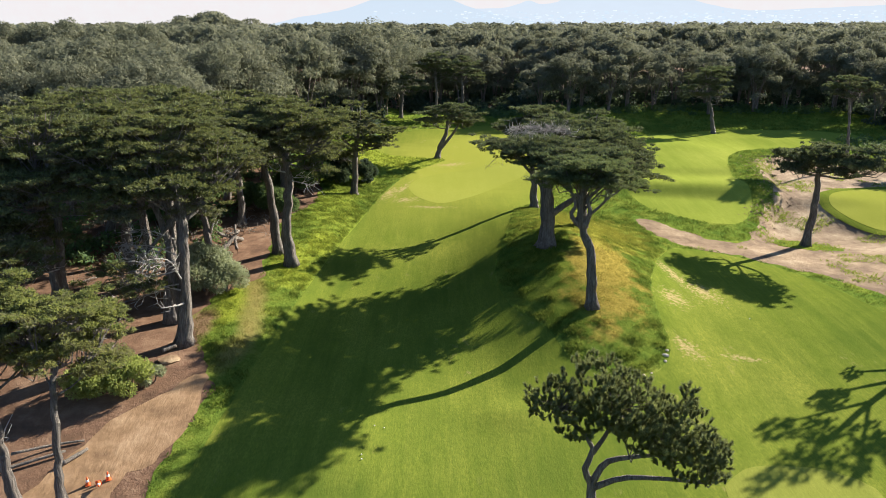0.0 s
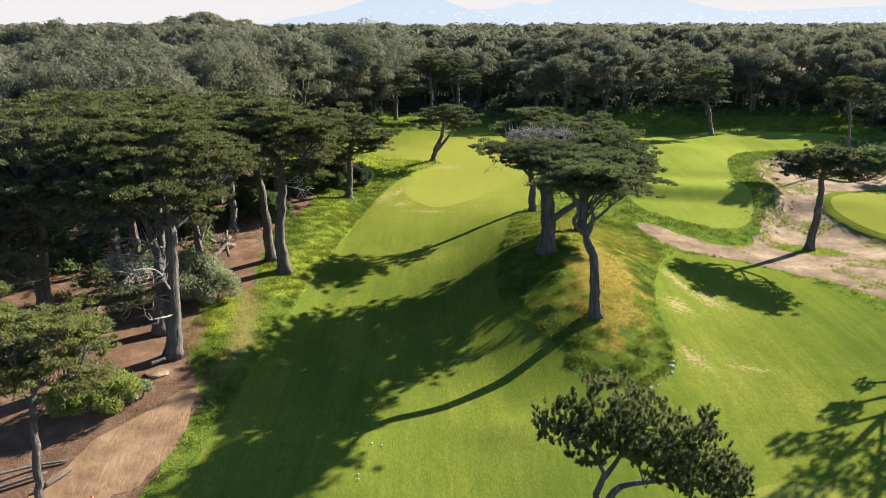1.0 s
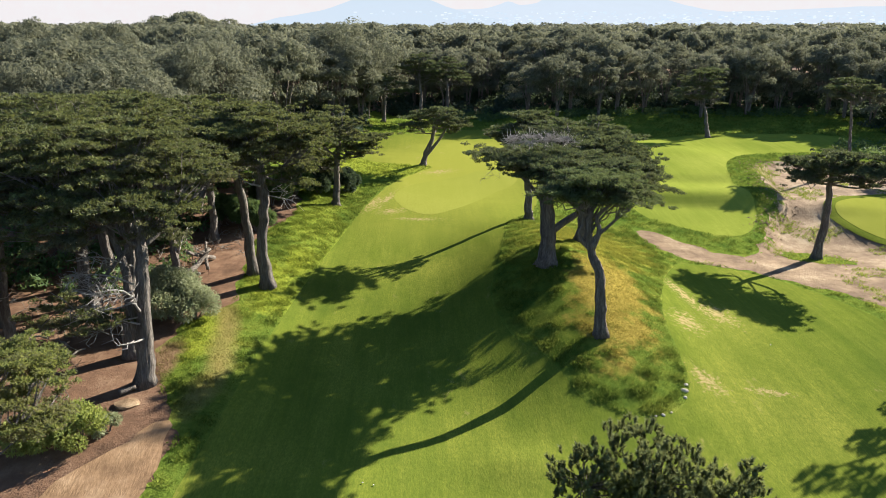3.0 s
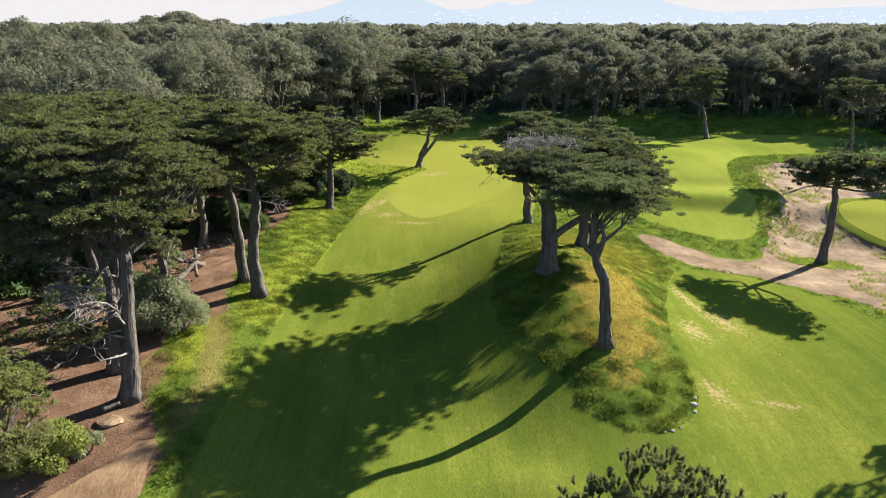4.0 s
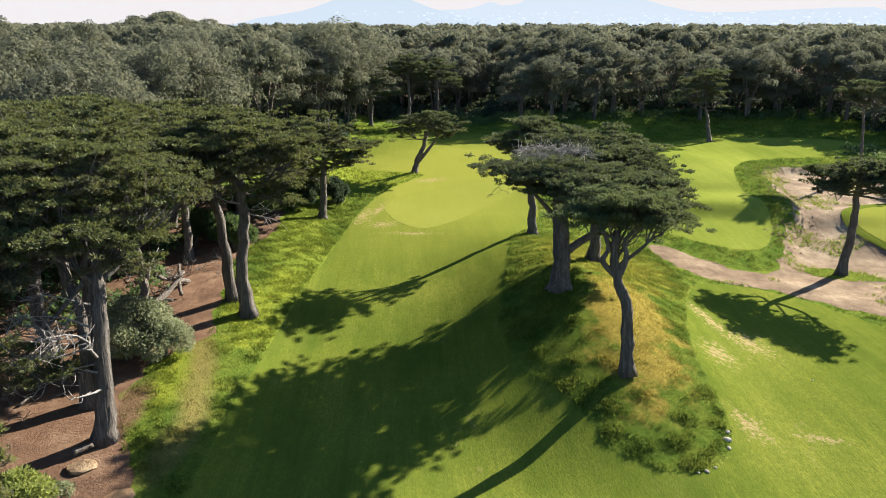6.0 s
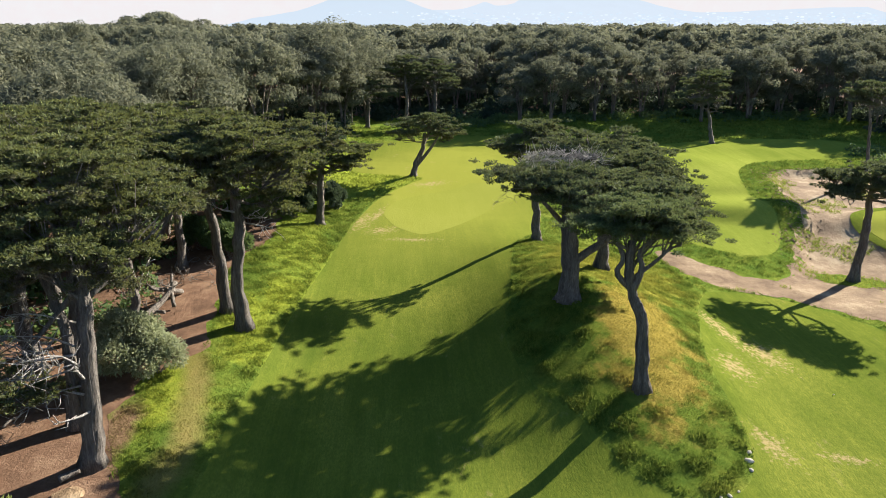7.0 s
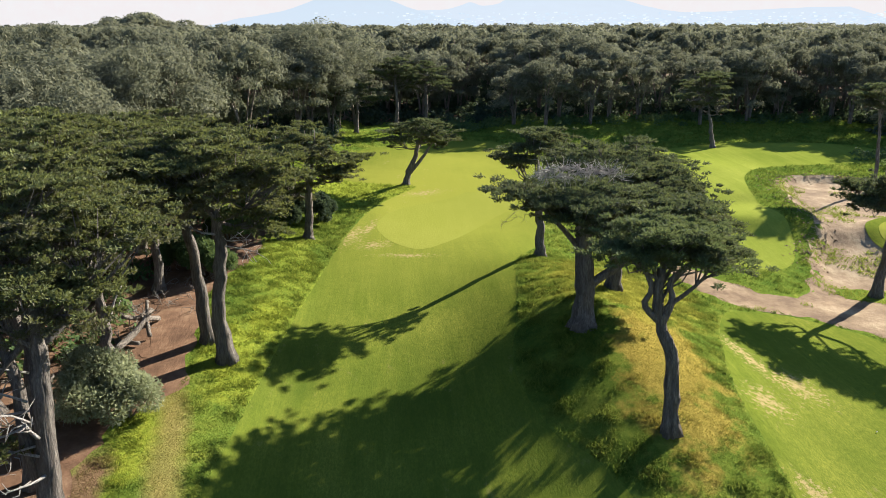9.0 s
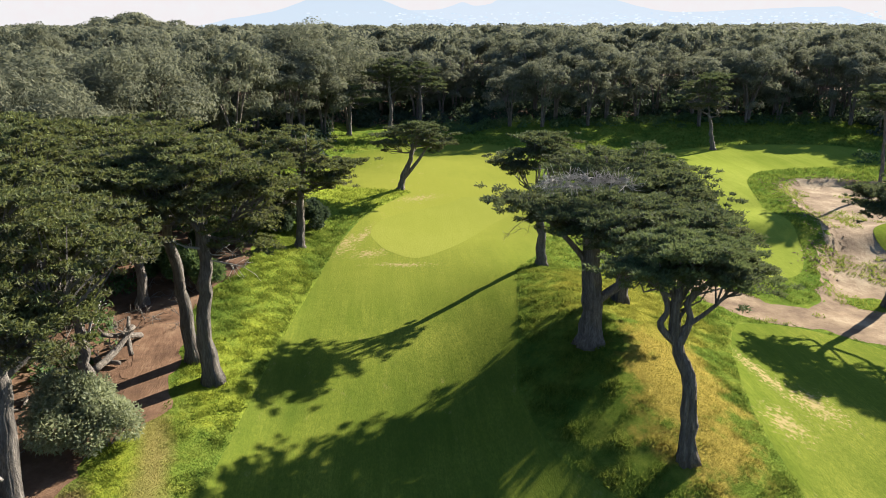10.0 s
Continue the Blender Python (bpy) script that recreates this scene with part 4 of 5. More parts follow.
# gum woods
def gum(name, seed, height, spread, lobes, leaves, leaf, label, low=0.44):
    rng = np.random.default_rng(seed)
    root = thing(name, (0, 0, 0), label, "tree", "gum trees of the wood")
    cs, os_, ns = [], [], []
    for s in range(4):
        a = rng.uniform(0, 6.28)
        tip = (spread * 0.45 * math.cos(a), spread * 0.45 * math.sin(a), height * rng.uniform(0.65, 0.85))
        stem = tube(smooth_line([(0.3 * math.cos(a), 0.3 * math.sin(a), -0.3), (0.25 * tip[0], 0.25 * tip[1], height * 0.3), tip], 6), [0.26, 0.22, 0.19, 0.16, 0.13, 0.1, 0.06], 6)
        link_mesh("trunk", *stem, MAT_EUCBARK, root, smooth=True)
    for k in range(lobes):
        a, q = rng.uniform(0, 6.28), math.sqrt(rng.uniform(0, 1))
        dome = math.sqrt(max(0, 1 - q * q))
        z = height * (0.58 + 0.33 * dome) if k % 3 else height * (low + (0.86 - low) * rng.uniform(0, 1) * (0.35 + 0.65 * dome))
        z -= height * 0.09 * rng.uniform(0, 1)
        r = spread * rng.uniform(0.2, 0.36)
        c = np.array([(spread - 0.5 * r) * q * math.cos(a), (spread - 0.5 * r) * q * math.sin(a), z])
        puffs = 6
        n = int(leaves * (r / (spread * 0.28)) ** 2 / puffs)
        for way in unit(rng, puffs):
            way[2] = abs(way[2]) * 0.9 - 0.1
            pc, pr = c + way * r * 0.62 * np.array([1, 1, 0.85]), r * rng.uniform(0.38, 0.6)
            d = unit(rng, n)
            d[:, 2] = np.where(d[:, 2] < -0.35, -d[:, 2], d[:, 2])
            cs.append(pc + d * (pr * rng.uniform(0.72, 1.08, n))[:, None])
            o = np.cross(d, unit(rng, n))
            o[:, 2] -= 0.4
            os_.append(o)
            ns.append(d + unit(rng, n) * 0.4)
    v, f = sprays(rng, np.concatenate(cs), np.concatenate(os_), np.concatenate(ns), leaf, leaf * 0.5)
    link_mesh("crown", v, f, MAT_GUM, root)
    return root


GUM = "tall grey-green gum tree with pale stems in the wood"
kinds = [gum("gum_tree", 300 + i, 15.6, (5.6, 6.4, 7.2, 8.4)[i], (30, 34, 38, 44)[i], (270, 270, 270, 340)[i], (0.42, 0.42, 0.42, 0.36)[i], GUM, (0.34, 0.38, 0.32, 0.28)[i]) for i in range(4)]
plain = [gum("gum_tree", 310 + i, 15.2, (6.0, 7.6)[i], (24, 28)[i], 150, 0.66, GUM) for i in range(2)]
spots, young = [], []
rg = random.Random(5)


def clear_of(x, y, gap):
    return all((x - u) ** 2 + (y - v) ** 2 > gap * gap for u, v in spots)


tries = 0
while len(spots) < 330 and tries < 12000:
    tries += 1
    x, y = rg.uniform(-150, 150), rg.uniform(88, 262)
    if x > 76:
        front = 147 - (x - 76) * 1.2
    elif 14 > x > -9:
        front = 163
    elif x > -12:
        front = 148 + 2.0 * math.sin(x * 0.21)
    elif x > -36:
        front = 105 + (x + 36) * 1.65
    else:
        front = 92
    if y < front or abs(x - 4) > 0.66 * y + 14:
        continue
    if clear_of(x, y, 3.7 if y < front + 9 else 5.6 if y < front + 20 else 8.6):
        spots.append((x, y))
        young.append(0.76 + 0.24 * min(1.0, (y - front) / 34) if x > -14 else 1.0)
spots += [(-17.0, 147.0), (-34.0, 112.0), (-47.0, 106.0)]
young += [1.06, 1.06, 1.06]
for i, (x, y) in enumerate(spots):
    s = rg.uniform(0.8, 1.18) * young[i]
    m = Matrix.Translation((x, y, ground_z(x, y) - 0.2)) @ Matrix.Rotation(rg.uniform(0, 6.28), 4, "Z") @ Matrix.Diagonal((s ** 0.7 * rg.uniform(0.9, 1.1), s ** 0.7 * rg.uniform(0.9, 1.1), s, 1))
    if young[i] > 1.05:
        m = m @ Matrix.Diagonal((1.22, 1.22, 0.94, 1))
    if i < 4:
        kinds[i].matrix_basis = m
        continue
    copy_thing(kinds[3] if young[i] > 1.05 else kinds[3] if x < -22 and y < 122 else kinds[rg.randrange(3)] if y < 176 else plain[i % 2], Matrix.Identity(4)).matrix_basis = m
for k, t in enumerate(plain):
    x, y = (-70 + 150 * k, 266)
    t.matrix_basis = Matrix.Translation((x, y, ground_z(x, y) - 0.2))


def clumps(rng, places, radius, height, per, leaf):
    """Low bushy clumps of leaves at the places."""
    cs, os_, ns = [], [], []
    for x, y in places:
        r, h = radius * rng.uniform(0.6, 1.3), height * rng.uniform(0.5, 1.3)
        d = unit(rng, per)
        d[:, 2] = np.abs(d[:, 2])
        cs.append(np.array([x, y, ground_z(x, y)]) + d * rng.uniform(0.6, 1.0, per)[:, None] * np.array([r, r, h]))
        os_.append(unit(rng, per) + np.array([0, 0, 0.3]))
        ns.append(d + unit(rng, per) * 0.7)
    return sprays(rng, np.concatenate(cs), np.concatenate(os_), np.concatenate(ns), leaf, leaf * 0.6)


def undergrowth():
    rng = np.random.default_rng(33)
    wall = [(rng.uniform(-34, 100), rng.uniform(156, 235)) for _ in range(900)] + [(rng.uniform(-75, -30), rng.uniform(92, 150)) for _ in range(500)] + [(rng.uniform(82, 116), rng.uniform(116, 160)) for _ in range(240)]
    wall += [(rng.uniform(-40, -14), rng.uniform(124, 152)) for _ in range(170)]
    low = [(rng.uniform(-70, -23.5), rng.uniform(62, 112)) for _ in range(420)] + [(rng.uniform(0, 80), rng.uniform(147, 157)) for _ in range(170)] + [(rng.uniform(66, 80), rng.uniform(100, 125)) for _ in range(60)]
    # added scrub fills the wood's gaps; its dark colour stands for shade there
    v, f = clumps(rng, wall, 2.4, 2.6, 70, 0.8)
    tagged(link_mesh("undergrowth", v, f, MAT_SCRUB_SHADED), "tall scrub added beneath the gum trees, coloured dark for their shade", "undergrowth", kind="stuff")
    v, f = clumps(rng, low, 1.3, 1.4, 70, 0.45)
    tagged(link_mesh("bank_scrub", v, f, MAT_WEED), "low green scrub at the edge of the wood", "undergrowth", kind="stuff")


undergrowth()


def far_woods():
    rng = np.random.default_rng(9)
    cs, os_, ns, size = [], [], [], []
    n = 0
    while n < 1550:
        y = 235 + 720 * rng.uniform(0, 1) ** 1.6
        x = rng.uniform(-0.74, 0.74) * y
        hill = n > 1420
        if hill:
            x, y = -229 + rng.normal() * 24, 700 + rng.normal() * 30
        if y < 262 and abs(x) < 140:
            continue
        n += 1
        h, r = (rng.uniform(6, 8), rng.uniform(5, 8)) if hill else (rng.uniform(9.5, 15.6), rng.uniform(4.0, 8.5) * (0.8 + y / 900))
        k = 125
        d = unit(rng, k)
        d[:, 2] = np.abs(d[:, 2]) - 0.15
        jit = 1 + 0.25 * np.sin(d[:, 0] * 6 + n) * np.cos(d[:, 1] * 6 + 2 * n)
        cs.append(np.array([x, y, ground_z(x, y) + h - r * 0.62]) + d * (r * jit * rng.uniform(0.85, 1.05, k))[:, None] * np.array([1, 1, 0.62]))
        os_.append(np.cross(d, unit(rng, k)))
        ns.append(d + unit(rng, k) * 0.35)
        size.append(np.full(k, r * 0.3))
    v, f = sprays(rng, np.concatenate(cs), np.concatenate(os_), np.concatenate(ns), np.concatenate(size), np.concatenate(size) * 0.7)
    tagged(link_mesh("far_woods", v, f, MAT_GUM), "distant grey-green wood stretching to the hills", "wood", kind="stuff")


far_woods()


# hills far off: haze painted as a pale glow, paler towards the foot
def haze_glow_material(name, colour, strength, foot=0.0):
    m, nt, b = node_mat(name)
    # emission carries both the haze and the daylight on the backdrop
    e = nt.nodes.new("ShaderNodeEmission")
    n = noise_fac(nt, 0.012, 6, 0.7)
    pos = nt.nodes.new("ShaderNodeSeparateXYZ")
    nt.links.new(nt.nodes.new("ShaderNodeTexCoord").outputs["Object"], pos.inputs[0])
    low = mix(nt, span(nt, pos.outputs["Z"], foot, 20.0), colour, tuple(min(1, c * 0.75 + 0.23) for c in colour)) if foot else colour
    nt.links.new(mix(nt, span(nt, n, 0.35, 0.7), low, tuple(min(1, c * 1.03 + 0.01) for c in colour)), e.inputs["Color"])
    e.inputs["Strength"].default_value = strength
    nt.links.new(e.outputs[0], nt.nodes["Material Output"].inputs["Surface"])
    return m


def ridge(name, y, profile, mat, label):
    """profile: (x, height) along a far ridge; the hill slopes towards the viewer."""
    line = smooth_line([(x, z, 0) for x, z in profile], 90)
    vs, fs = [], []
    for i, p in enumerate(line):
        w = noise.fractal((p[0] * 0.01, y * 0.01, 0), 1.0, 2.0, 5) * 3
        for k in range(6):
            vs.append((p[0], y - 120 * k, (p[1] + w) * (1 - k / 5) + (-20 if k == 5 else 0)))
    for i in range(len(line) - 1):
        for k in range(5):
            fs.append((i * 6 + k, i * 6 + k + 1, (i + 1) * 6 + k + 1, (i + 1) * 6 + k))
    return tagged(link_mesh(name, vs, fs, mat, smooth=True), label, "hill", kind="structure")


def sky_bank():
    """A glowing backdrop sheet for the bright hazy air low over the far horizon."""
    vs, fs = [], []
    for i in range(41):
        a = radians(-50 + 2.5 * i)
        for z in (-150, 1400):
            vs.append((4700 * math.sin(a), 4700 * math.cos(a), z))
    for i in range(40):
        fs.append((2 * i, 2 * i + 2, 2 * i + 3, 2 * i + 1))
    tagged(link_mesh("backdrop_sky", vs, fs, haze_glow_material("hazy_horizon_sky", (1.0, 0.885, 0.79), 0.285)), "bright cream hazy sky above the horizon", "sky", kind="structure")


sky_bank()
HAZE_A = haze_glow_material("painted_haze_blue_hill", (0.72, 0.79, 0.81), 0.29, 210.0)
HAZE_B = haze_glow_material("painted_haze_pale_town", (0.77, 0.82, 0.83), 0.29, 170.0)
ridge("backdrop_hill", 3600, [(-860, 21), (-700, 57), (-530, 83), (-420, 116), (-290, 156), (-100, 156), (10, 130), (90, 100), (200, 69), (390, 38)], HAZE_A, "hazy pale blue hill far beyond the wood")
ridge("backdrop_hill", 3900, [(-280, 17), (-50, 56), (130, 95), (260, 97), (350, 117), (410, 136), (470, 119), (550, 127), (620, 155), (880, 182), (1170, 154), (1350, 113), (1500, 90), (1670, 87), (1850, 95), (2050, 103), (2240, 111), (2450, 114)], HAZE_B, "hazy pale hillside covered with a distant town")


# ---- long grass standing in the rough ----
def grass_material(name):
    m, nt, b = node_mat(name)
    isl = nt.nodes.new("ShaderNodeNewGeometry").outputs["Random Per Island"]
    col = rough_colour(nt)
    col = mix(nt, span(nt, isl, 0.0, 1.0), mix(nt, 0.38, col, (0.035, 0.075, 0.01)), mix(nt, 0.22, col, (0.42, 0.42, 0.08)))
    nt.links.new(col, b.inputs["Base Color"])
    b.inputs["Roughness"].default_value = 0.7
    b.inputs["Specular IOR Level"].default_value = 0.0
    tr = nt.nodes.new("ShaderNodeBsdfTranslucent")
    nt.links.new(col, tr.inputs["Color"])
    ms = nt.nodes.new("ShaderNodeMixShader")
    ms.inputs[0].default_value = 0.4
    nt.links.new(b.outputs[0], ms.inputs[1])
    nt.links.new(tr.outputs[0], ms.inputs[2])
    nt.links.new(ms.outputs[0], nt.nodes["Material Output"].inputs["Surface"])
    return m


def long_grass():
    rng = np.random.default_rng(21)
    n = 470000
    x, y = rng.uniform(-22, 84, n), rng.uniform(24, 148, n)
    x[:60000], y[:60000] = rng.uniform(3, 22, 60000), rng.uniform(42, 82, 60000)
    x[60000:90000], y[60000:90000] = rng.uniform(-20, -8, 30000), rng.uniform(40, 96, 30000)
    far = np.clip((y - 60) / 70, 0, 1)
    keep = signed_distance(COURSE, x, y) < -0.1
    for outline in (FAIRWAY, BACK_FAIRWAY, SAND, DIRT, TRACK):
        keep &= signed_distance(outline, x, y) > 0.12
    keep &= rng.uniform(0, 1, n) > far * 0.75
    x, y, far = x[keep], y[keep], far[keep]
    lump = np.sin(x * 1.7 + np.sin(y * 1.3) * 1.5) * np.sin(y * 1.9 + np.sin(x * 1.1) * 1.5)
    k = 2
    x, y, far, lump = (np.repeat(v, k) for v in (x, y, far, lump))
    n = len(x)
    x, y = x + rng.normal(size=n) * 0.1, y + rng.normal(size=n) * 0.1
    size = (0.13 + 0.12 * lump + 0.18 * far) * rng.uniform(0.7, 1.3, n)
    size += 0.1 * np.exp(-((x - 13.5) / 4.0) ** 2 - ((y - 47.0) / 3.5) ** 2) * np.maximum(lump, -0.4) + 0.08 * np.exp(-((x - 8.0) / 2.6) ** 2 - ((y - 55.0) / 6.0) ** 2) * np.maximum(lump, -0.3)
    size *= 1 - 0.7 * np.exp(-((x + 16.4 + 0.3 * (y - 55)) / 0.9) ** 2) * ((y > 44) & (y < 62))
    size *= 1 - 0.5 * np.clip(1.6 - ((x - 12.9) / 3.2) ** 2 - ((y - 58.5) / 8.0) ** 2, 0, 1)
    out = np.stack([rng.normal(size=n) * 0.6, rng.normal(size=n) * 0.6, np.full(n, 0.75)], 1)
    c = np.stack([x, y, land(x, y) + 0.04 + size * 0.3], 1)
    lie = unit(rng, n) * 0.7
    lie[:, 2] += 0.6
    v, f = sprays(rng, c, out, lie, np.maximum(size, 0.08) * 1.2, np.maximum(size, 0.08) * 0.3)
    tagged(link_mesh("long_grass", v, f, grass_material("long_grass_blades")), "tufts of long green and straw-coloured grass", "grass", kind="stuff")


long_grass()


# ---- shrubs, fallen wood and small things ----
def shrub(x, y, r, h, lobes, seed, label, leaf=0.2, mat=None):
    rng = np.random.default_rng(seed)
    b = at_ground(x, y)
    root = thing("shrub", b, label, "shrub", "shrubs at the wood's edge")
    stems = []
    cs, os_, ns = [], [], []
    for k in range(lobes):
        a, q = rng.uniform(0, 6.28), math.sqrt(rng.uniform(0, 1))
        c = np.array([r * 0.75 * q * math.cos(a), r * 0.75 * q * math.sin(a), h * (0.25 + 0.5 * math.sqrt(1 - q * q) * rng.uniform(0.5, 1))])
        lr = r * rng.uniform(0.28, 0.42)
        n = int(1000 * lr * lr)
        d = unit(rng, n)
        cs.append(c + d * lr * rng.uniform(0.65, 1.1, n)[:, None])
        os_.append(d + unit(rng, n) * 0.8)
        ns.append(d + unit(rng, n) * 1.1)
        if k % 2 == 0:
            stems.append(tube([(0.2 * math.cos(a), 0.2 * math.sin(a), -0.1), c * 0.5, c], [0.06, 0.045, 0.02], 5))
    tagged(link_mesh("stemwork", *join(stems), MAT_BARK, root), kind="stuff")
    v, f = sprays(rng, np.concatenate(cs), np.concatenate(os_), np.concatenate(ns), leaf, leaf * 0.5)
    link_mesh("leafage", v, f, mat or MAT_SHRUB, root)
    return root


GREY = "rounded grey-green leafy shrub at the edge of the wood"
shrub(-20.9, 57.2, 2.7, 4.6, 26, 81, GREY)
shrub(-19.2, 56.8, 2.0, 3.4, 16, 82, GREY)
shrub(-21.0, 41.6, 1.9, 2.4, 16, 83, "low bright green leafy shrub beside the dirt road", mat=MAT_BRIGHT)
shrub(-19.8, 42.3, 1.0, 1.5, 9, 84, GREY)
shrub(-23.2, 40.6, 2.0, 2.4, 16, 85, "low bright green leafy shrub beside the dirt road", mat=MAT_BRIGHT)
shrub(-17.6, 91.5, 2.6, 5.0, 20, 86, "dark dense leafy bush beside the cypress", 0.3, MAT_WEED)
shrub(-19.5, 87.0, 2.4, 4.4, 18, 87, "dark dense leafy bush beneath the cypresses", 0.3, MAT_WEED)
shrub(-19.6, 78.5, 2.2, 3.6, 16, 88, "bright green leafy bush at the wood's edge", 0.26, MAT_WEED)
shrub(-22.0, 80.5, 2.4, 4.0, 16, 89, "dark dense leafy bush beneath the cypresses", 0.3, MAT_WEED)


# both bushes take the leaf colour that has shade painted in
shrub(-14.8, 93.0, 2.6, 5.2, 22, 110, "dark dense leafy bush beside the cypress", 0.3, MAT_SCRUB_SHADED)
shrub(-11.6, 95.6, 2.0, 3.8, 16, 111, "dark dense leafy bush beside the cypress", 0.3, MAT_SCRUB_SHADED)


def cut_log(points, radius, seed, label, twigs=0):
    rng = np.random.default_rng(seed)
    o = np.array(points[0], float)
    root = thing("fallen_log", tuple(o), label, "log", "fallen wood")
    pts = smooth_line([np.array(p, float) - o for p in points], 8)
    link_mesh("stem", *tube(pts, [radius * (1 - 0.04 * i) for i in range(9)], 9, rng, 0.12), MAT_DEAD, root, smooth=True)
    for k in range(twigs):
        s = pts[rng.integers(2, 8)]
        link_mesh("dead_branch", *bare_twigs(rng, s, unit(rng, 1)[0] * np.array([1, 1, 0.4]) + np.array([0, 0, 0.5]), 4, 0.8, radius * 0.35), MAT_DEAD, root, smooth=True)
    return root


def over(x, y, up):
    return (x, y, ground_z(x, y) + up)


cut_log([over(-22.6, 64.6, 0.3), over(-21.8, 66.4, 0.7), over(-21.0, 68.0, 1.7)], 0.26, 91, "bleached fallen tree trunk with broken limbs", 3)
cut_log([over(-21.2, 69.6, 0.2), over(-21.9, 67.4, 1.3), over(-22.4, 66.2, 2.0)], 0.22, 92, "bleached broken trunk leaning on the fallen wood", 3)
cut_log([over(-20.9, 66.6, 0.25), over(-21.3, 67.6, 1.2), over(-21.4, 68.4, 2.2)], 0.16, 93, "bleached broken trunk leaning on the fallen wood", 2)
cut_log([over(-23.8, 66.4, 0.2), over(-21.3, 65.6, 0.25)], 0.2, 94, "weathered grey log lying on the bare earth", 1)
cut_log([over(-26.0, 33.6, 0.2), over(-22.2, 35.6, 0.22)], 0.12, 95, "weathered pale log lying beside the dirt road")
cut_log([over(-25.0, 35.0, 0.5), over(-23.2, 36.1, 0.2), over(-21.6, 36.6, 0.1)], 0.09, 96, "weathered pale log lying beside the dirt road")
cut_log([over(-21.9, 34.6, 0.2), over(-21.0, 35.8, 0.2)], 0.13, 97, "short cut log at the edge of the dirt road")
cut_log([over(-20.4, 45.9, 0.25), over(-19.6, 46.5, 0.35)], 0.2, 98, "short bleached log beside the thick trunk")
for i in range(14):
    r = random.Random(500 + i)
    x, y, a = r.uniform(-34, -23), r.uniform(40, 62), r.uniform(0, 3.14)
    l = r.uniform(0.8, 1.8)
    cut_log([over(x, y, 0.1), over(x + l * 0.5 * math.cos(a), y + l * 0.5 * math.sin(a), 0.22), over(x + l * math.cos(a), y + l * math.sin(a), 0.1)], r.uniform(0.06, 0.12), 520 + i, "thin bleached branch lying on the leaf litter", 1)


def stone(x, y, size, seed, label, mat, flat=0.6):
    rng = np.random.default_rng(seed)
    bm = bmesh.new()
    bmesh.ops.create_icosphere(bm, subdivisions=2, radius=size)
    for v in bm.verts:
        v.co = Vector((v.co.x * 1.15, v.co.y * 0.9, v.co.z * flat)) * (1 + 0.22 * noise.noise(v.co * (1.4 / size) + Vector((seed, 0, 0))))
    me = bpy.data.meshes.new("stone")
    bm.to_mesh(me)
    bm.free()
    me.materials.append(mat)
    ob = new("stone", me)
    ob.location = over(x, y, size * flat * 0.35)
    ob.rotation_euler = (0, 0, rng.uniform(0, 6))
    return tagged(ob, label, "stone")


MAT_STONE = soil_material("pale_stone", [(0.3, (0.4, 0.34, 0.27)), (0.5, (0.52, 0.46, 0.38)), (0.7, (0.6, 0.55, 0.47))], 2.0, 1.0, 0.05)
stone(-19.6, 45.0, 0.7, 3, "pale flat boulder at the foot of the cypress", MAT_SAND, 0.24)
for i, (x, y, q) in enumerate([(15.6, 46.9, 0.22), (15.9, 47.6, 0.16), (15.4, 46.2, 0.14), (13.4, 44.3, 0.13), (12.9, 44.2, 0.1), (14.0, 44.6, 0.09)] ):
    stone(x, y, q, 10 + i, "small pale stone in the grass", MAT_STONE)


def plain_mat(name, col, rough=0.5):
    m, nt, b = node_mat(name)
    n = noise_fac(nt, 6.0, 4, 0.6)
    nt.links.new(mix(nt, maths(nt, "MULTIPLY", n, 0.25), col, tuple(c * 0.6 for c in col)), b.inputs["Base Color"])
    b.inputs["Roughness"].default_value = rough
    return m


MAT_CONE, MAT_WHITE = plain_mat("orange_plastic", (0.75, 0.12, 0.02)), plain_mat("white_plastic", (0.8, 0.8, 0.78))


def lathe(profile, sides=14):
    vs, fs = [], []
    for r, z in profile:
        vs += [(r * math.cos(2 * math.pi * k / sides), r * math.sin(2 * math.pi * k / sides), z) for k in range(sides)]
    for i in range(len(profile) - 1):
        for k in range(sides):
            a, b_ = i * sides + k, i * sides + (k + 1) % sides
            fs.append((a, b_, b_ + sides, a + sides))
    fs.append(tuple((len(profile) - 1) * sides + k for k in range(sides)))
    return vs, fs


for x, y, tip in ((-19.75, 33.1, 0), (-18.8, 33.5, 0), (-19.1, 33.0, 80)):
    root = thing("traffic_cone", over(x, y, 0.07 if not tip else 0.25), "orange traffic cone with a white band" + (" lying on its side" if tip else ""), "traffic cone", "cones on the dirt road")
    root.rotation_euler = (radians(tip), 0, 0.5)
    root.scale = (0.72, 0.72, 0.72)
    bm = bmesh.new()
    bmesh.ops.create_cube(bm, size=1.0, matrix=Matrix.Diagonal((0.4, 0.4, 0.05, 1)))
    bmesh.ops.bevel(bm, geom=bm.edges[:], offset=0.012, segments=2, affect="EDGES")
    me = bpy.data.meshes.new("base_plate")
    bm.to_mesh(me)
    bm.free()
    me.materials.append(MAT_CONE)
    new("base_plate", me).parent = root
    link_mesh("cone", *lathe([(0.165, 0.025), (0.15, 0.08), (0.06, 0.62), (0.05, 0.66), (0.03, 0.67)]), MAT_CONE, root, smooth=True)
    link_mesh("band", *lathe([(0.121, 0.28), (0.121, 0.281), (0.093, 0.45), (0.092, 0.451)]), MAT_WHITE, root, "white reflective band", smooth=True)

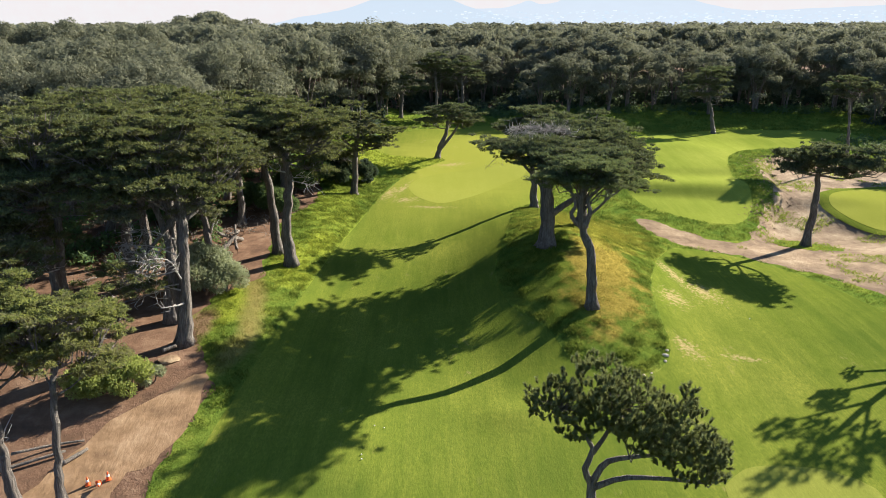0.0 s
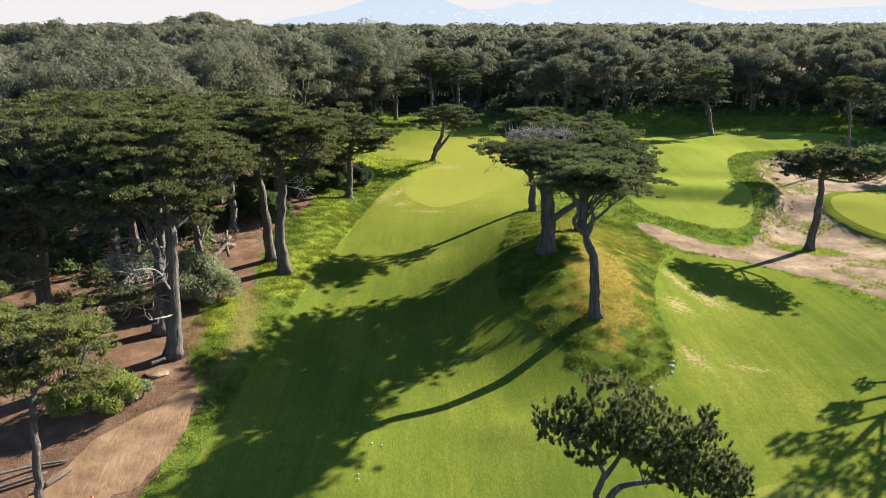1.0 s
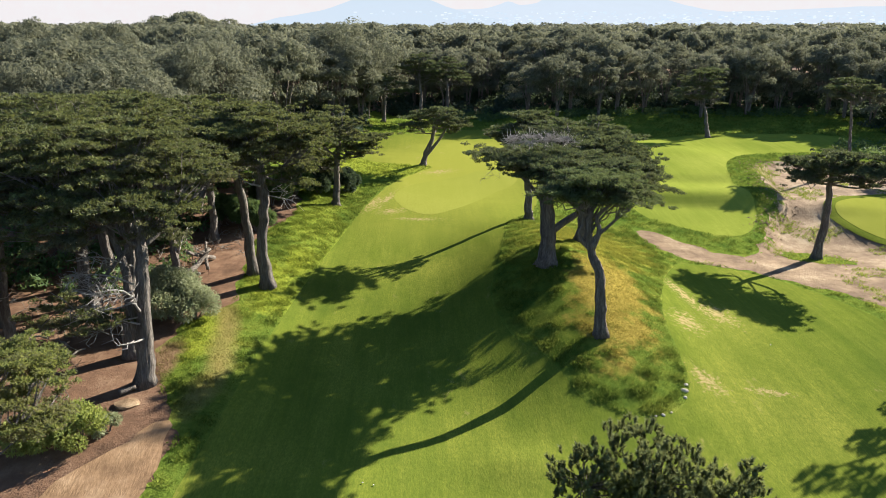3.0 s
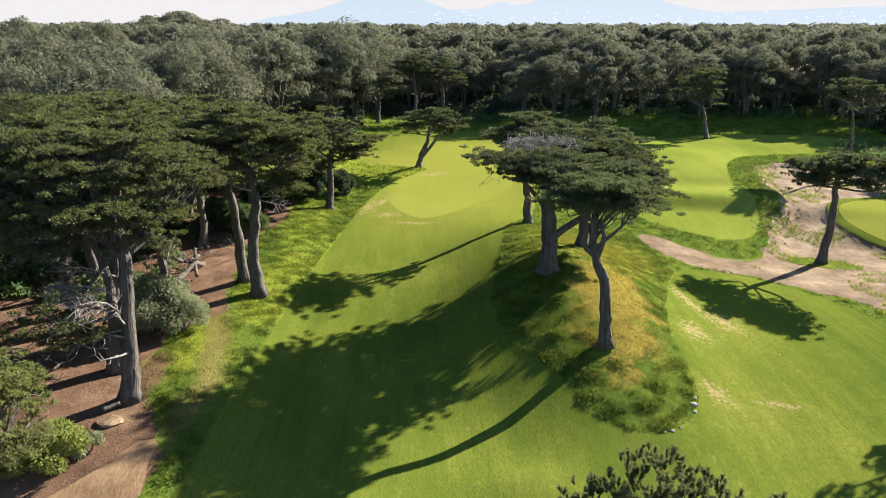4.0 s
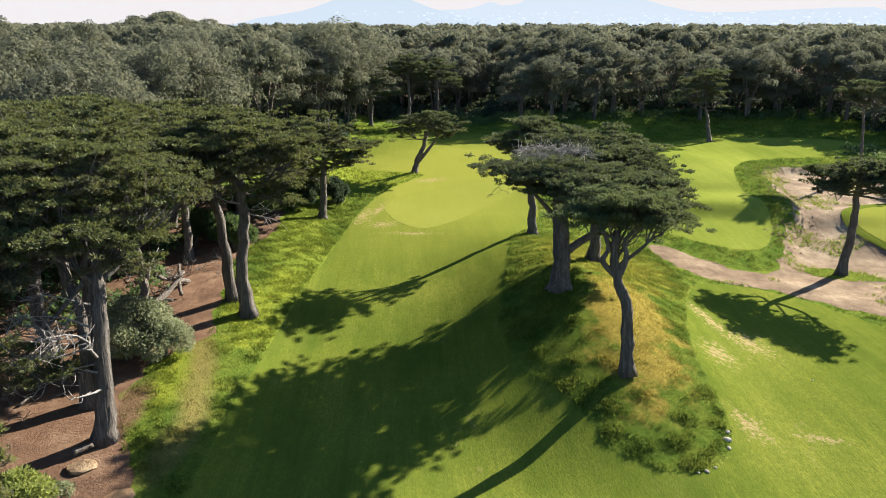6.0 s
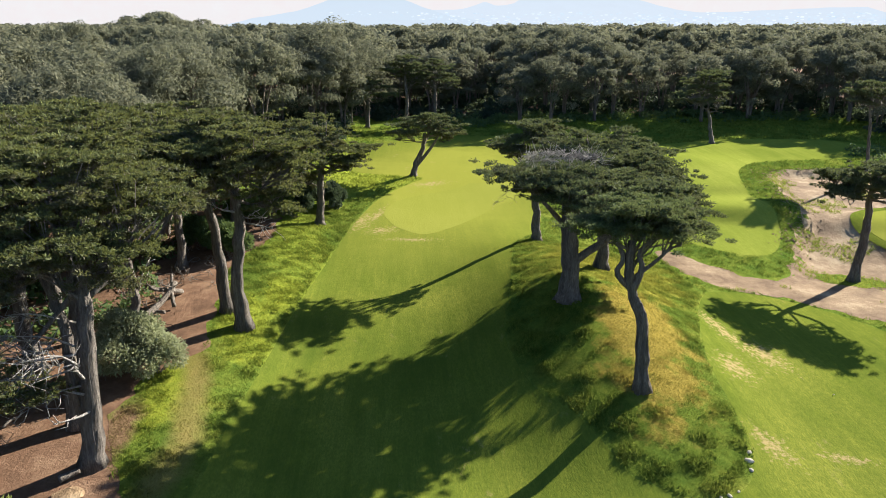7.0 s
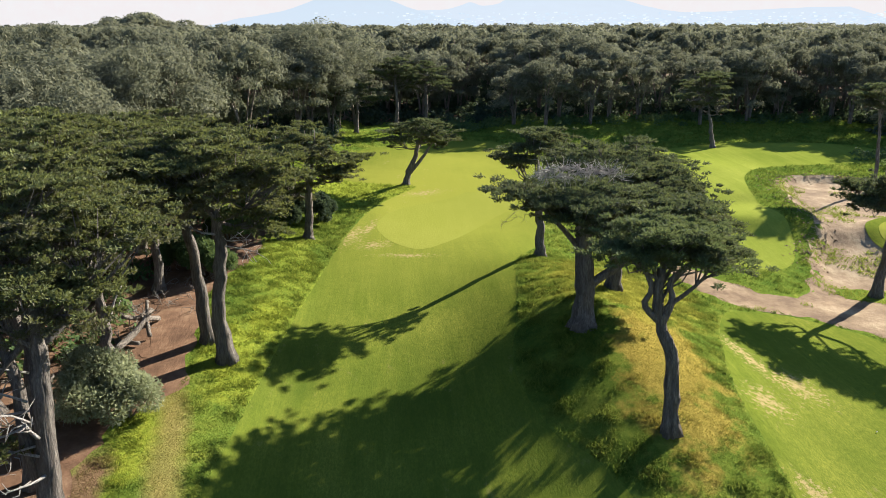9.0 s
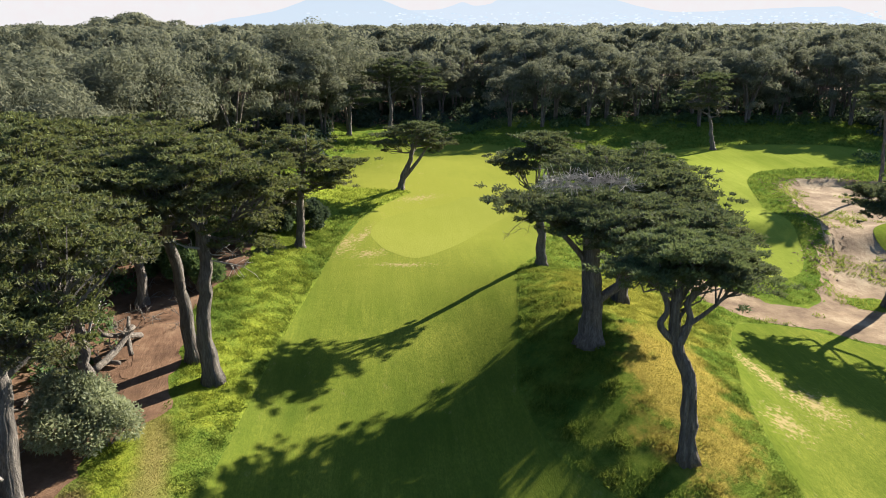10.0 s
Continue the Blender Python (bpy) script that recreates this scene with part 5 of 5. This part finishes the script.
for x, y in ((-5.05, 35.5), (-5.0, 35.1), (-4.6, 38.5), (-4.0, 38.35), (24.5, 54.0), (27.5, 33.0)):
    ob = link_mesh("tee_marker", *lathe([(0.01, 0.0), (0.05, 0.01), (0.07, 0.05), (0.065, 0.09), (0.035, 0.115), (0.005, 0.12)]), MAT_WHITE, smooth=True)
    ob.location = over(x, y, 0.05)
    ob.scale = (0.6, 0.6, 0.6)
    tagged(ob, "small white rounded marker on the mown grass", "tee marker", "white markers on the fairway")


def sand_weeds():
    rng = np.random.default_rng(55)
    n = 15000
    x, y = rng.uniform(20, 80, n), rng.uniform(55, 114, n)
    lump = np.array([noise.fractal((a * 0.16, b_ * 0.16, 3.0), 1.0, 2.0, 4) for a, b_ in zip(x, y)])
    edge = signed_distance(SAND, x, y)
    keep = (edge < -0.1) & (signed_distance(FAR_COLLAR, x, y) > 0.1) & ((lump > 0.3) | ((lump > 0.08) & (y < 80) & (x > 38)) | ((edge > -2.6) & (lump > -0.02) & (y > 79)) | (signed_distance(ISLAND, x, y) < 0))
    x, y = np.repeat(x[keep], 6), np.repeat(y[keep], 6)
    n = len(x)
    x, y = x + rng.normal(size=n) * 0.25, y + rng.normal(size=n) * 0.25
    c = np.stack([x, y, land(x, y) + 0.12], 1)
    out = np.stack([rng.normal(size=n) * 0.7, rng.normal(size=n) * 0.7, np.full(n, 0.7)], 1)
    v, f = sprays(rng, c, out, unit(rng, n), 0.26, 0.1)
    tagged(link_mesh("sand_weeds", v, f, MAT_SANDWEED), "sparse dry weeds scattered over the sand", "weeds", kind="stuff")


def clods():
    """Crumbled pale earth along the broken lip of the sand."""
    rng = np.random.default_rng(56)
    vs, fs = [], []
    base = np.array([(1, 0, 0), (-1, 0, 0), (0, 1, 0), (0, -1, 0), (0, 0, 1), (0, 0, -1)], float)
    tris = ((0, 2, 4), (2, 1, 4), (1, 3, 4), (3, 0, 4), (2, 0, 5), (1, 2, 5), (3, 1, 5), (0, 3, 5))
    line = [p for p in SAND if p[1] > 82 and 33 < p[0] < 62]
    for k in range(1500):
        p = line[rng.integers(0, len(line))] + rng.normal(size=2) * 1.1
        q = rng.uniform(0.05, 0.13) * (0.5 + rng.uniform(0, 1) ** 3)
        n = len(vs)
        vs += ((base * rng.uniform(0.6, 1.3, (6, 1)) * np.array([1.3, 1.1, 0.6]) + rng.normal(size=(6, 3)) * 0.2) * q + np.array([p[0], p[1], ground_z(p[0], p[1]) + 0.05])).tolist()
        fs += [tuple(n + i for i in t) for t in tris]
    tagged(link_mesh("earth_clods", vs, fs, MAT_SAND), "crumbled pale earth along the broken sand edge", "earth", kind="stuff")


clods()
ISLAND = closed_line([(36.2, 77.8), (38.6, 79.0), (41.2, 78.0), (43.4, 76.2), (43.0, 74.6), (39.4, 75.0), (37.0, 76.2)], 5)
MAT_SANDWEED = leaf_material("dry_weed_foliage", (0.11, 0.15, 0.025), (0.2, 0.24, 0.04), (0.36, 0.36, 0.07), (0.3, 0.34, 0.05), 0.4, 0.4)
sand_weeds()
sheet("rough_patch", GX[(GX > 32) & (GX < 49)], GY[(GY > 71) & (GY < 82)], ISLAND, 0.034, MAT_ROUGH, "low green grass patch around the cypress in the sand", "grass", 0.5)


def brushwood():
    rng = np.random.default_rng(77)
    out = []
    for k in range(150):
        x, y = (rng.uniform(-42, -22.5), rng.uniform(42, 82)) if k > 30 else (rng.uniform(-24, -18.5), rng.uniform(70, 84))
        z = ground_z(x, y)
        w = unit(rng, 1)[0] * np.array([1.4, 1.4, 0.5])
        w[2] = abs(w[2]) + 0.15
        out.append(bare_twigs(rng, (x, y, z), w, 7, 1.0, 0.04))
    tagged(link_mesh("brushwood", *join(out), MAT_DEAD), "tangled dry brushwood lying under the trees", "brushwood", kind="stuff")


brushwood()


def far_town():
    """Pale houses on the hazy slopes, too far to part; their walls glow with painted haze."""
    rng = np.random.default_rng(88)
    vs, fs = [], []
    for k in range(900):
        x = rng.uniform(-350, 2500)
        y = 3180 + rng.uniform(0, 1) * 120
        z = 22 + 52 * rng.uniform(0, 1) ** 1.8
        w, d, hh = rng.uniform(4, 13), 8, rng.uniform(2.5, 5.5)
        n = len(vs)
        vs += [(x + i * w, y + j * d, z + q * hh) for q in (0, 1) for j in (0, 1) for i in (0, 1)]
        fs += [(n, n + 1, n + 5, n + 4), (n + 1, n + 3, n + 7, n + 5), (n + 3, n + 2, n + 6, n + 7), (n + 2, n, n + 4, n + 6), (n + 4, n + 5, n + 7, n + 6)]
    m, nt, b_ = node_mat("haze_glow_house_walls")
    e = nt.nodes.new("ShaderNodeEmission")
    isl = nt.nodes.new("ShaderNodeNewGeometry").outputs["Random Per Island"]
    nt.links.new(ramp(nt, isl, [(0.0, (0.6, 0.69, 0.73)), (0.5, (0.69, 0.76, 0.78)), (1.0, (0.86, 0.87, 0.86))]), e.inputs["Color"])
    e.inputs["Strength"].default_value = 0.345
    nt.links.new(e.outputs[0], nt.nodes["Material Output"].inputs["Surface"])
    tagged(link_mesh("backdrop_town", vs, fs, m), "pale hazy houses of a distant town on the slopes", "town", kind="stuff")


far_town()
